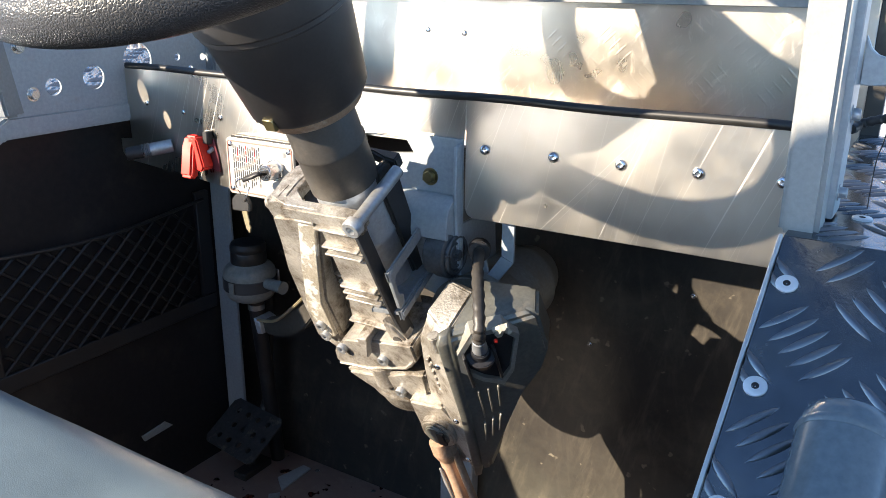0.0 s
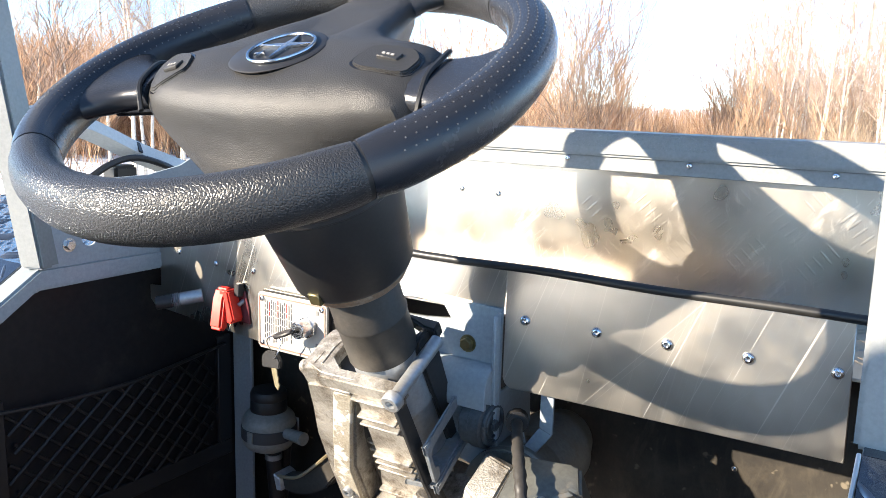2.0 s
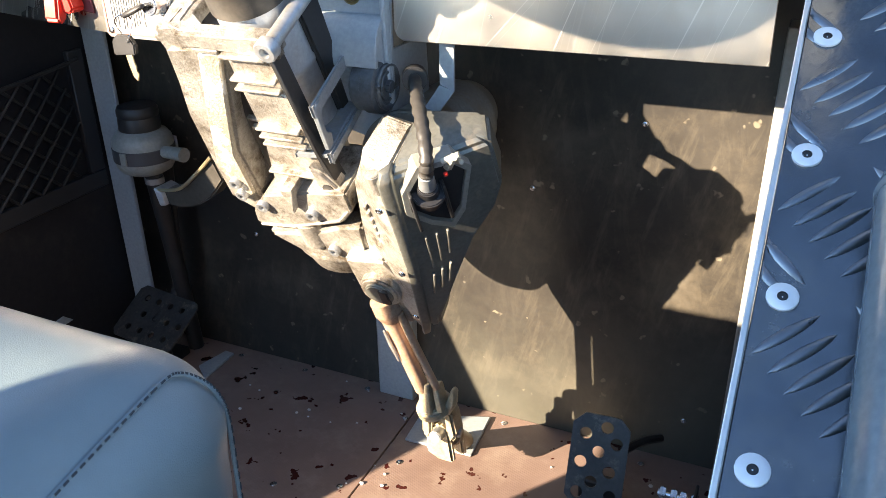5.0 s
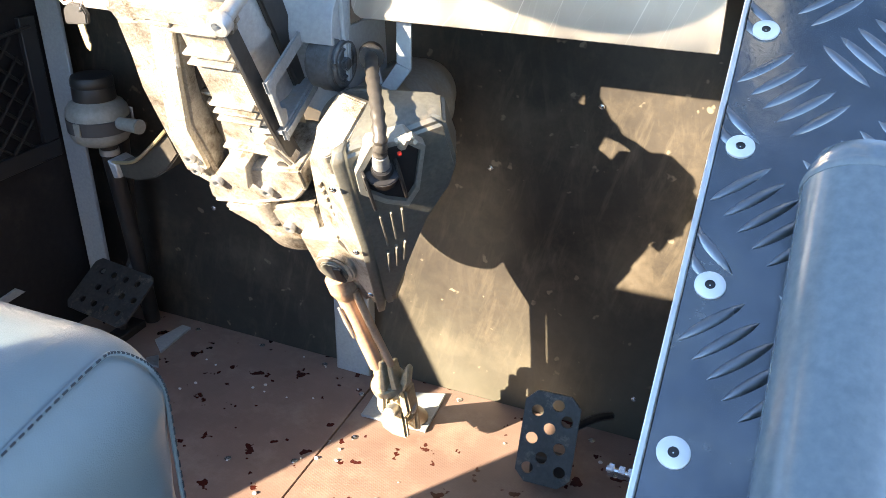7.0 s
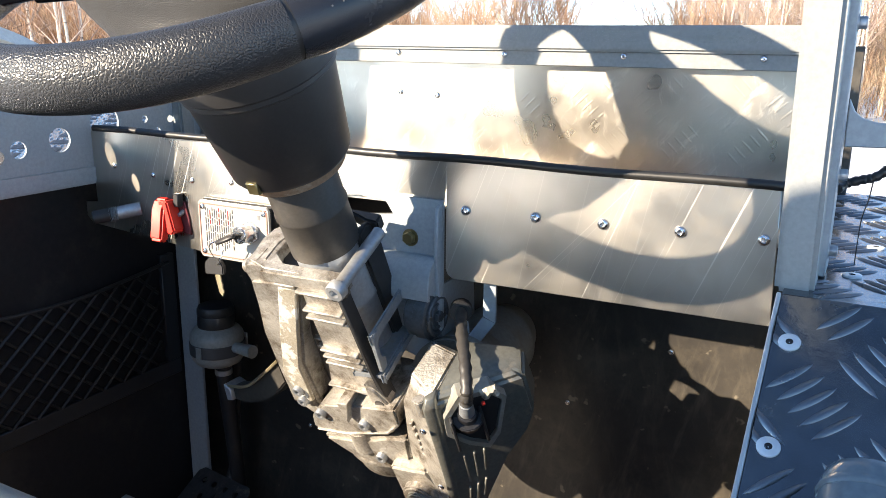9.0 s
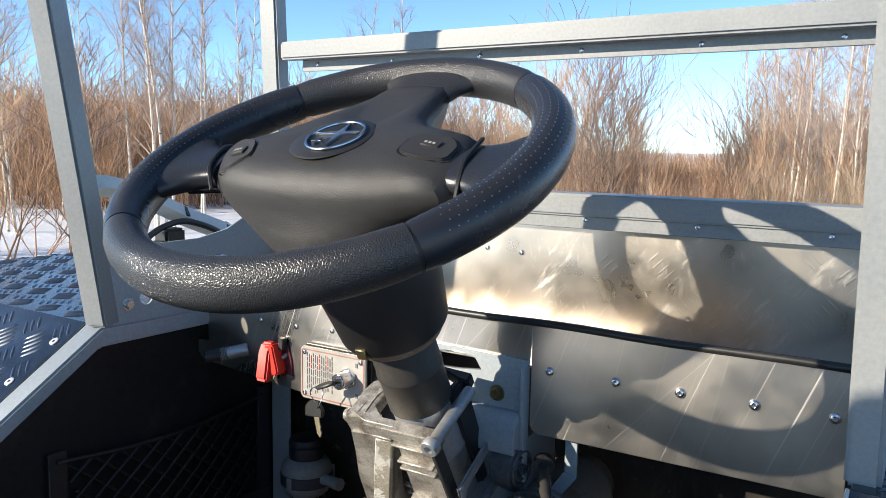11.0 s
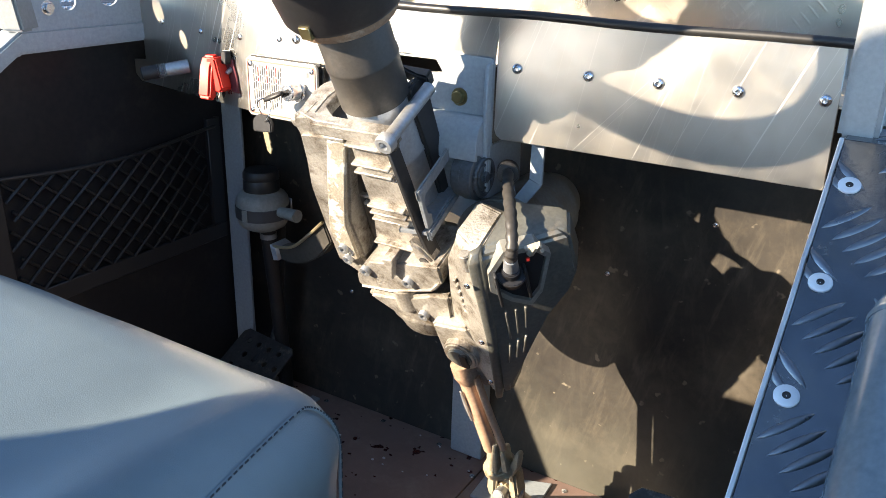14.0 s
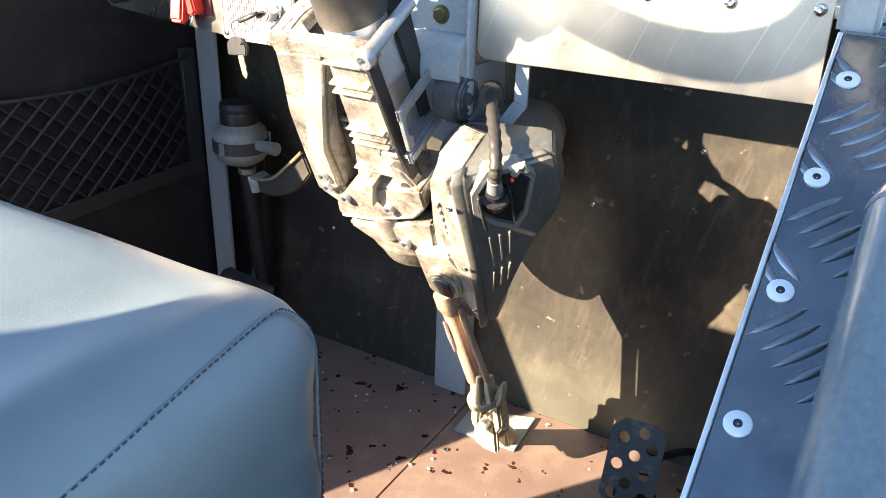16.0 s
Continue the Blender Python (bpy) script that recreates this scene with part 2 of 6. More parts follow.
BLACK = surface("black_plastic", (0.014, 0.014, 0.016), (0.026, 0.025, 0.025), 12, 300, (0.38, 0.55), 0, 0.12, 0.0003, dirt=(0.05, 0.045, 0.04), dirt_scale=16, dirt_from=0.62, dirt_to=0.85)
SLEEVE = surface("dusty_black_plastic", (0.027, 0.025, 0.023), (0.050, 0.045, 0.040), 10, 300, (0.38, 0.55), 0, 0.12, 0.0003, dirt=(0.12, 0.10, 0.08), dirt_scale=12, dirt_from=0.55, dirt_to=0.85)
RUBBER = plain("black_rubber", (0.018, 0.018, 0.018), 0.42)
RIM = leather("grained_black_rim", (0.026, 0.026, 0.027), 480, (0.27, 0.38), 0.40)
GRIP = leather("smooth_black_leather", (0.020, 0.021, 0.025), 900, (0.19, 0.30), 0.14)
HUB = leather("grained_black_plastic", (0.033, 0.032, 0.031), 760, (0.38, 0.50), 0.24, 0.36)
SEAT = leather("grey_blue_vinyl", (0.118, 0.156, 0.170), 950, (0.32, 0.46), 0.12)
THREAD = plain("dark_thread", (0.018, 0.024, 0.032), 0.7)
TAPE = surface("pale_cloth_tape", (0.36, 0.32, 0.25), (0.56, 0.52, 0.44), 60, 300, (0.6, 0.8), 0, 0.4, 0.001)
GLOSS = plain("glossy_black_plastic", (0.012, 0.012, 0.013), 0.16)
WASHER = plain("pale_rivet", (0.74, 0.75, 0.76), 0.36, 0.25)
DARKRED = plain("dull_red_plastic", (0.15, 0.03, 0.035), 0.4)
BORDER = plain("brown_red_ink", (0.36, 0.17, 0.13), 0.5)
RED = plain("red_plastic", (0.72, 0.030, 0.018), 0.48)
WHITE = plain("label_white", (0.40, 0.38, 0.35), 0.4)
REDINK = plain("red_ink", (0.55, 0.06, 0.05), 0.5)
GREYINK = plain("grey_ink", (0.17, 0.17, 0.17), 0.5)
KEYBRASS = plain("key_brass", (0.55, 0.47, 0.30), 0.4, 0.8)
TANK = surface("cloudy_white_plastic", (0.21, 0.215, 0.20), (0.31, 0.31, 0.29), 12, 200, (0.35, 0.5), 0, 0.08, 0.0004, dirt=(0.30, 0.26, 0.2), dirt_scale=9, dirt_from=0.55, dirt_to=0.8)
SILVER = plain("silver_badge", (0.62, 0.64, 0.66), 0.22, 1.0)
FOAM = surface("grey_vinyl_tube", (0.105, 0.135, 0.155), (0.14, 0.17, 0.19), 8, 260, (0.15, 0.23), 0, 0.05, 0.0003)


def floor_material():
    m, nt, b = principled("brown_film_plywood")
    tc = nt.nodes.new("ShaderNodeTexCoord")
    waves = []
    for ang in (20, 110):
        mp = nt.nodes.new("ShaderNodeMapping")
        mp.inputs["Rotation"].default_value = (0, 0, radians(ang))
        wv = nt.nodes.new("ShaderNodeTexWave")
        wv.inputs["Scale"].default_value = 95
        nt.links.new(tc.outputs["Object"], mp.inputs[0])
        nt.links.new(mp.outputs[0], wv.inputs["Vector"])
        waves.append(wv.outputs["Fac"])
    mesh = mixed(nt, 1.0, waves[0], waves[1], "MULTIPLY")
    p = noise_tex(nt, 6, 6, 0.65)
    col = ramp(nt, p, [(0.3, (0.165, 0.108, 0.092)), (0.7, (0.255, 0.178, 0.150))])
    dust = spread(nt, noise_tex(nt, 16, 8, 0.7), 0, 0.6, 0.5, 0.75)
    col = mixed(nt, dust, col, (0.34, 0.275, 0.225))
    wet = spread(nt, noise_tex(nt, 38, 3, 0.5), 0, 1, 0.635, 0.65)
    col = mixed(nt, wet, col, (0.055, 0.012, 0.009))
    nt.links.new(col, b.inputs["Base Color"])
    r = nt.nodes.new("ShaderNodeMapRange")
    r.inputs["To Min"].default_value, r.inputs["To Max"].default_value = 0.5, 0.08
    nt.links.new(wet, r.inputs[0])
    nt.links.new(r.outputs[0], b.inputs["Roughness"])
    bumped(nt, b, mesh, 0.25, 0.0004)
    return m


NETCORD = plain("grey_net_cord", (0.013, 0.013, 0.015), 0.55)
STRIP = plain("dark_grey_strip", (0.026, 0.026, 0.029), 0.45)
FLOOR = floor_material()


def ground_material():
    m, nt, b = principled("snow")
    p = noise_tex(nt, 0.5, 8, 0.65)
    g = noise_tex(nt, 9, 6, 0.7)
    col = ramp(nt, p, [(0.3, (0.74, 0.77, 0.82)), (0.7, (0.86, 0.87, 0.89))])
    litter = spread(nt, g, 0, 1, 0.68, 0.74)
    col = mixed(nt, litter, col, (0.24, 0.17, 0.11))
    nt.links.new(col, b.inputs["Base Color"])
    b.inputs["Roughness"].default_value = 0.7
    bumped(nt, b, mixed(nt, 0.3, p, g), 0.8, 0.12)
    return m


SNOW = ground_material()


def twig_material(name, a, b_, c):
    m, nt, b = principled(name)
    g = nt.nodes.new("ShaderNodeAttribute")
    g.attribute_name = "tone"
    col = ramp(nt, g.outputs["Fac"], [(0.0, a), (0.55, b_), (1.0, c)])
    nt.links.new(mixed(nt, 0.20, col, ramp(nt, noise_tex(nt, 1.3, 4), [(0.3, a), (0.7, c)])), b.inputs["Base Color"])
    b.inputs["Roughness"].default_value = 0.75
    return m


TWIG = twig_material("willow_twigs", (0.12, 0.060, 0.034), (0.46, 0.237, 0.118), (0.70, 0.49, 0.31))
SCRUB = twig_material("tan_scrub_twigs", (0.11, 0.070, 0.044), (0.33, 0.220, 0.132), (0.52, 0.41, 0.28))
CROWN = twig_material("birch_twigs", (0.22, 0.14, 0.10), (0.46, 0.32, 0.25), (0.72, 0.58, 0.48))
BARE = twig_material("dark_brown_twigs", (0.07, 0.042, 0.028), (0.19, 0.115, 0.075), (0.36, 0.25, 0.18))


def birch_material():
    m, nt, b = principled("birch_bark")
    f = noise_tex(nt, 3, 5, 0.7, (1, 1, 7))
    col = ramp(nt, f, [(0.36, (0.07, 0.055, 0.045)), (0.42, (0.62, 0.54, 0.44)), (0.8, (0.80, 0.73, 0.63))])
    nt.links.new(col, b.inputs["Base Color"])
    b.inputs["Roughness"].default_value = 0.7
    return m


BIRCH = birch_material()


def pane_material():
    """Clear plastic sheet with a little dust on it."""
    m, nt, b = principled("clear_plastic_sheet")
    b.inputs["Base Color"].default_value = (0.62, 0.55, 0.52, 1)
    b.inputs["Roughness"].default_value = 0.12
    tr = nt.nodes.new("ShaderNodeBsdfTransparent")
    mx = nt.nodes.new("ShaderNodeMixShader")
    nt.links.new(spread(nt, noise_tex(nt, 7, 5, 0.6), 0.010, 0.035), mx.inputs[0])
    nt.links.new(tr.outputs[0], mx.inputs[1])
    nt.links.new(b.outputs[0], mx.inputs[2])
    nt.links.new(mx.outputs[0], nt.nodes["Material Output"].inputs[0])
    return m


PANE = pane_material()


# ---- builders ----
def finish(name, bm, material, smooth=True, angle=40):
    me = bpy.data.meshes.new(name)
    bmesh.ops.recalc_face_normals(bm, faces=bm.faces)
    bm.to_mesh(me)
    bm.free()
    me.materials.append(material)
    if smooth:
        for p in me.polygons:
            p.use_smooth = True
        me.set_sharp_from_angle(angle=radians(angle))
    return me


def thing(name, loc, label, category, group="", kind=""):
    ob = new(name)
    ob.location = loc
    ob.empty_display_size = 0.05
    return tagged(ob, label, category, group, kind)


def part(name, bm, material, parent=None, label="", smooth=True, m=None):
    """One mesh object under a thing or a part; the mesh is in world metres, or in the frame m."""
    me = finish(name, bm, material, smooth)
    if m is not None:
        me.transform(m)
    ob = new(name, me)
    if parent is not None:
        ob.parent = parent
        ob.matrix_parent_inverse = Matrix.Translation(-parent.location) if parent.parent is None else Matrix()
    return tagged(ob, label)


def solo(name, bm, material, label, category, kind="", group="", m=None):
    return tagged(part(name, bm, material, None, "", True, m), label, category, group, kind)


def edged(bm, width, seg=1):
    if width:
        bmesh.ops.bevel(bm, geom=[e for e in bm.edges if e.is_manifold and e.calc_face_angle(0) > 0.4], offset=width, segments=seg, affect="EDGES", clamp_overlap=True)


def add_to(bm, other, m=None):
    if m is not None:
        bmesh.ops.transform(other, matrix=m, verts=other.verts)
    me = bpy.data.meshes.new("tmp")
    other.to_mesh(me)
    other.free()
    bm.from_mesh(me)
    bpy.data.meshes.remove(me)
    return bm


def box(lo, hi, bevel=0.0015, seg=1):
    bm = bmesh.new()
    bmesh.ops.create_cube(bm, size=1)
    for v in bm.verts:
        v.co = Vector([lo[i] if v.co[i] < 0 else hi[i] for i in range(3)])
    edged(bm, bevel, seg)
    return bm


def prism(pts, lo, hi, axes="xz", bevel=0.001, seg=1):
    """A flat outline, pulled from lo to hi along the third axis."""
    a, b = "xyz".index(axes[0]), "xyz".index(axes[1])
    c = 3 - a - b
    bm = bmesh.new()
    vs = []
    for h in (lo, hi):
        ring = []
        for p in pts:
            co = [0, 0, 0]
            co[a], co[b], co[c] = p[0], p[1], h
            ring.append(bm.verts.new(co))
        vs.append(ring)
    n = len(pts)
    bm.faces.new(vs[0])
    bm.faces.new(list(reversed(vs[1])))
    for i in range(n):
        bm.faces.new((vs[0][i], vs[0][(i + 1) % n], vs[1][(i + 1) % n], vs[1][i]))
    bmesh.ops.recalc_face_normals(bm, faces=bm.faces)
    edged(bm, bevel, seg)
    return bm


def frame_of(p, q):
    z = (Vector(q) - Vector(p)).normalized()
    return z.to_track_quat("Z", "Y").to_matrix()


def rod(p, q, r0, r1=None, seg=16, bevel=0.0):
    r1 = r0 if r1 is None else r1
    bm = bmesh.new()
    L = (Vector(q) - Vector(p)).length
    bmesh.ops.create_cone(bm, cap_ends=True, segments=seg, radius1=r0, radius2=r1, depth=L)
    bmesh.ops.translate(bm, vec=(0, 0, L / 2), verts=bm.verts)
    if bevel:
        bmesh.ops.bevel(bm, geom=[e for e in bm.edges if e.calc_face_angle(0) > 1.0], offset=bevel, segments=2, affect="EDGES", clamp_overlap=True)
    bmesh.ops.transform(bm, matrix=Matrix.Translation(p) @ frame_of(p, q).to_4x4(), verts=bm.verts)
    return bm


def lathe(profile, seg=32):
    """Radii and heights round z."""
    bm = bmesh.new()
    rings = []
    for r, h in profile:
        rings.append([bm.verts.new((r * math.cos(2 * math.pi * i / seg), r * math.sin(2 * math.pi * i / seg), h)) for i in range(seg)])
    for k in range(len(rings) - 1):
        for i in range(seg):
            bm.faces.new((rings[k][i], rings[k][(i + 1) % seg], rings[k + 1][(i + 1) % seg], rings[k + 1][i]))
    for ring in (rings[0], rings[-1]):
        bm.faces.new(ring)
    bmesh.ops.recalc_face_normals(bm, faces=bm.faces)
    return bm


def sweep(points, radii, seg=10, flat=1.0, closed=False):
    """A tube along points; flat squeezes its section."""
    bm = bmesh.new()
    pts = [Vector(p) for p in points]
    n = len(pts)
    if isinstance(radii, (int, float)):
        radii = [radii] * n
    rings, ref = [], Vector((0.13, 0.2, 0.97)).normalized()
    for k in range(n):
        a = pts[(k - 1) % n] if closed or k else pts[0]
        b = pts[(k + 1) % n] if closed or k < n - 1 else pts[-1]
        t = (b - a).normalized()
        side = t.cross(ref).normalized()
        up = side.cross(t)
        rings.append([bm.verts.new(pts[k] + radii[k] * (math.cos(2 * math.pi * i / seg) * side + flat * math.sin(2 * math.pi * i / seg) * up)) for i in range(seg)])
    for k in range(n if closed else n - 1):
        for i in range(seg):
            bm.faces.new((rings[k][i], rings[k][(i + 1) % seg], rings[(k + 1) % n][(i + 1) % seg], rings[(k + 1) % n][i]))
    if not closed:
        bm.faces.new(rings[0])
        bm.faces.new(rings[-1])
    bmesh.ops.recalc_face_normals(bm, faces=bm.faces)
    return bm


def smooth_line(ctrl, n=8):
    """Catmull-Rom points through ctrl."""
    c = [Vector(p) for p in ctrl]
    c = [2 * c[0] - c[1]] + c + [2 * c[-1] - c[-2]]
    out = []
    for i in range(1, len(c) - 2):
        for k in range(n):
            t = k / n
            out.append(0.5 * ((2 * c[i]) + (c[i + 1] - c[i - 1]) * t + (2 * c[i - 1] - 5 * c[i] + 4 * c[i + 1] - c[i + 2]) * t * t + (3 * c[i] - c[i - 1] - 3 * c[i + 1] + c[i + 2]) * t ** 3))
    out.append(c[-2])
    return out


def sheet_with_holes(outline, holes, lo, hi, axes):
    """A plate with openings cut through it; outline and holes are lists of 2D points."""
    a, b = "xyz".index(axes[0]), "xyz".index(axes[1])
    c = 3 - a - b
    bm = bmesh.new()

    def at(p, h):
        co = [0, 0, 0]
        co[a], co[b], co[c] = p[0], p[1], h
        return bm.verts.new(co)

    for h in (lo, hi):
        edges = []
        for loop in [outline, *holes]:
            vs = [at(p, h) for p in loop]
            edges += [bm.edges.new((vs[i], vs[(i + 1) % len(vs)])) for i in range(len(vs))]
        bmesh.ops.triangle_fill(bm, use_beauty=True, use_dissolve=False, edges=edges)
    for loop in [outline, *holes]:
        n = len(loop)
        lov, hiv = [at(p, lo) for p in loop], [at(p, hi) for p in loop]
        for i in range(n):
            bm.faces.new((lov[i], lov[(i + 1) % n], hiv[(i + 1) % n], hiv[i]))
    bmesh.ops.remove_doubles(bm, verts=bm.verts, dist=1e-5)
    bmesh.ops.recalc_face_normals(bm, faces=bm.faces)
    return bm


def circle(cx, cy, r, n=24, ry=None):
    ry = r if ry is None else ry
    return [(cx + r * math.cos(2 * math.pi * i / n), cy + ry * math.sin(2 * math.pi * i / n)) for i in range(n)]


# ---- screws: one mesh a kind, shared ----
def screw_mesh(name, r, h, material, socket=0.45, dome=True, seg=12):
    prof = [(r * 0.9, 0), (r, h * 0.15), (r * 0.97, h * 0.5), (r * 0.75, h * 0.9), (r * socket, h), (r * socket * 0.9, h * 0.45), (0.0003, h * 0.4)] if dome else \
           [(r, 0), (r, h * 0.8), (r * 0.93, h), (r * socket, h), (r * socket * 0.95, h * 0.5), (0.0003, h * 0.45)]
    return finish(name, lathe(prof, seg), material)


DOME = screw_mesh("dome_screw", 0.0052, 0.0030, CHROME)
RIVET = screw_mesh("wide_rivet", 0.0060, 0.0014, WASHER, 0.34, False, 20)
RIVET.materials.append(DARKSTEEL)
for poly in RIVET.polygons:
    if 0.0005 < math.hypot(poly.center.x, poly.center.y) < 0.0021:
        poly.material_index = 1
SMALL = screw_mesh("small_screw", 0.0035, 0.0018, CHROME, 0.4)
FLOORSCREW = screw_mesh("floor_screw", 0.0042, 0.0012, CHROME, 0.3)


def hex_mesh(name, r, h, material):
    bm = bmesh.new()
    bmesh.ops.create_cone(bm, cap_ends=True, segments=6, radius1=r, radius2=r, depth=h)
    bmesh.ops.translate(bm, vec=(0, 0, h / 2), verts=bm.verts)
    edged(bm, r * 0.12)
    add_to(bm, lathe([(r * 1.35, 0), (r * 1.35, h * 0.12), (r * 0.5, h * 0.13)], 16))
    return finish(name, bm, material)


HEX = hex_mesh("hex_bolt", 0.0062, 0.0055, CHROME)
SMALLHEX = hex_mesh("small_hex_bolt", 0.0040, 0.0050, STEEL)
HEXY = hex_mesh("yellow_hex_bolt", 0.0068, 0.0070, BRASS)
ALLEN = screw_mesh("socket_bolt", 0.0064, 0.0055, STEEL, 0.5, False)
ALLEN.materials.append(DARKSTEEL)
for poly in ALLEN.polygons:
    if math.hypot(poly.center.x, poly.center.y) < 0.0030:
        poly.material_index = 1


def pinned(mesh, place, normal, parent, name="screw", label=""):
    """A shared screw on a surface."""
    ob = new(name, mesh)
    q = Vector(normal).normalized().to_track_quat("Z", "Y").to_matrix().to_4x4()
    if parent is not None:
        ob.parent = parent
        ob.matrix_parent_inverse = Matrix.Translation(-parent.location)
    ob.matrix_basis = Matrix.Translation(place) @ q @ Matrix.Rotation(hash_angle(place), 4, "Z")
    return tagged(ob, label)


def hash_angle(p):
    return (abs(p[0]) * 37.1 + abs(p[1]) * 91.7 + abs(p[2]) * 13.3) % 6.28


def tread_bar(L=0.030, w=0.0048, h=0.0014):
    """One raised lens of tread plate, as points and faces on the plane z = 0."""
    n = 8
    pts, faces = [], []
    for i in range(n + 1):
        t = -1 + 2 * i / n
        half = 0.5 * w * (1 - t * t) ** 0.75
        x = 0.5 * L * t
        pts += [(x, -half, 0), (x, -half * 0.5, h * (1 - t * t) ** 0.5), (x, half * 0.5, h * (1 - t * t) ** 0.5), (x, half, 0)]
    for i in range(n):
        for k in range(3):
            a = 4 * i + k
            faces.append((a, a + 4, a + 5, a + 1))
    return np.array(pts), faces


def treads(name, m, width, length, parent, material, h=0.0014, period=0.0656, first=(0.0259, 0.020), keep=None, bar=0.0304):
    """Groups of five raised bars on a lattice, every second group turned by a right angle, on the plane of m (x across, y along)."""
    P, F = tread_bar(bar, h=h)
    V, faces = [], []
    for ix in range(-2, int(2 * width / period) + 3):
        for iy in range(-2, int(2 * length / period) + 3):
            if (ix + iy) % 2:
                continue
            ang = radians(-45 if ix % 2 else 45)
            c, s = math.cos(ang), math.sin(ang)
            for k in range(-2, 3):
                ox, oy = first[0] + 0.5 * ix * period - s * k * 0.0093, first[1] + 0.5 * iy * period + c * k * 0.0093
                if not (-0.004 < ox < width - 0.010 and 0.010 < oy < length - 0.010):
                    continue
                if keep and not keep(ox, oy):
                    continue
                q = P.copy()
                q[:, 0], q[:, 1] = ox + c * P[:, 0] - s * P[:, 1], oy + s * P[:, 0] + c * P[:, 1]
                q[:, 0] = np.clip(q[:, 0], 0.0005, width)
                base = len(V)
                V += [tuple(m @ Vector(v)) for v in q]
                faces += [tuple(base + i for i in f) for f in F]
    me = bpy.data.meshes.new(name)
    me.from_pydata(V, [], faces)
    me.materials.append(material)
    for p in me.polygons:
        p.use_smooth = True
    ob = new(name, me)
    if parent is not None:
        ob.parent = parent
        ob.matrix_parent_inverse = Matrix.Translation(-parent.location)
    return tagged(ob, kind="stuff")


# ---- the cab: floor, walls, firewall ----
floor = solo("floor", box((-0.36, -0.7, -0.012), (0.05, 0.905, 0), 0.0008), FLOOR, "brown film-faced plywood floor, wet in spots", "floor", "structure")
part("floor_board", box((-0.86, -0.7, -0.012), (-0.3615, 0.905, 0), 0.0008), FLOOR, floor)
for x, y in [(-0.444, 0.885), (-0.365, 0.846), (-0.241, 0.888), (-0.334, 0.766), (-0.455, 0.672), (-0.55, 0.889), (-0.66, 0.885), (-0.38, 0.70), (-0.335, 0.62), (-0.06, 0.88), (-0.55, 0.60), (-0.02, 0.83)]:
    pinned(FLOORSCREW, (x, y, 0), (0, 0, 1), floor)

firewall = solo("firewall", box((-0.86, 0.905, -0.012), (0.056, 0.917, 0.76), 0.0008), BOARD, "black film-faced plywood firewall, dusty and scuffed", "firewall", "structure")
for x, z in [(-0.10, 0.42), (-0.22, 0.33), (-0.62, 0.2), (-0.02, 0.06)]:
    pinned(SMALL, (x, 0.905, z), (0, -1, 0), firewall)

SLOPE = 0.649
solo("wall_left", prism([(-0.7, -0.012), (0.905, -0.012), (0.905, 0.60), (0.545, 0.60), (0.30, 0.440), (0.08, 0.210), (-0.06, 0.04), (-0.7, 0.04)], -0.847, -0.835, "yz", 0.0008), LINER, "black lined side wall of the cab", "wall", "structure")
solo("wall_right", prism([(-0.7, -0.012), (0.905, -0.012), (0.905, 0.612), (0.518, 0.612), (-0.4, 0.012), (-0.7, 0.012)], 0.050, 0.056, "yz", 0.0008), LINER, "black lined side wall below the fender", "wall", "structure")
solo("wall_back", box((-0.86, -0.72, -0.012), (0.056, -0.70, 0.45), 0.001), LINER, "black rear wall of the cab", "wall", "structure")

# angle iron along the cut-out in the side wall
solo("sill", prism([(0.80, 0.604), (0.548, 0.606), (0.30, 0.445), (0.08, 0.222), (0.08, 0.196), (0.297, 0.418), (0.543, 0.580), (0.80, 0.580)], -0.834, -0.798, "yz", 0.003, 2), BLUEGREY, "grey painted angle iron along the cab opening", "sill", "structure")

# grey side plate with lightening holes, in front of the pillar
plate_outline = [(0.545, 0.604), (0.93, 0.604), (0.93, 0.765), (0.86, 0.757), (0.80, 0.735), (0.75, 0.712), (0.70, 0.703), (0.62, 0.702), (0.545, 0.702)]
side_plate = solo("side_plate", sheet_with_holes(plate_outline, [circle(0.6675, 0.640, 0.015, 20), circle(0.612, 0.634, 0.0105, 18), circle(0.735, 0.656, 0.022, 24), circle(0.80, 0.655, 0.005, 12), circle(0.845, 0.652, 0.005, 12), circle(0.822, 0.638, 0.004, 12)], -0.803, -0.800, "yz"), BLUEGREY, "grey painted side plate with round lightening holes", "side plate", "structure")
for y, z in [(0.585, 0.628), (0.575, 0.683)]:
    pinned(HEX, (-0.800, y, z), (1, 0, 0), side_plate, "bolt")

# ---- net pocket on the side wall ----
pocket = thing("net_pocket", (-0.833, 0.66, 0.27), "black mesh storage pocket with a flat frame", "pocket")
for nm, pts in (("frame_strip", [(0.485, 0.262), (0.857, 0.262), (0.857, 0.286), (0.485, 0.286)]), ("frame_strip", [(0.832, 0.286), (0.857, 0.286), (0.857, 0.452), (0.832, 0.452)]), ("frame_strip", [(0.485, 0.286), (0.510, 0.286), (0.510, 0.452), (0.485, 0.452)])):
    part(nm, prism(pts, -0.835, -0.827, "yz", 0.0012), STRIP, pocket)
part("elastic_cord", sweep(smooth_line([(-0.826, 0.495, 0.440), (-0.818, 0.60, 0.432), (-0.816, 0.70, 0.431), (-0.826, 0.845, 0.440)]), 0.0028, 8), BLACK, pocket)
net = bmesh.new()
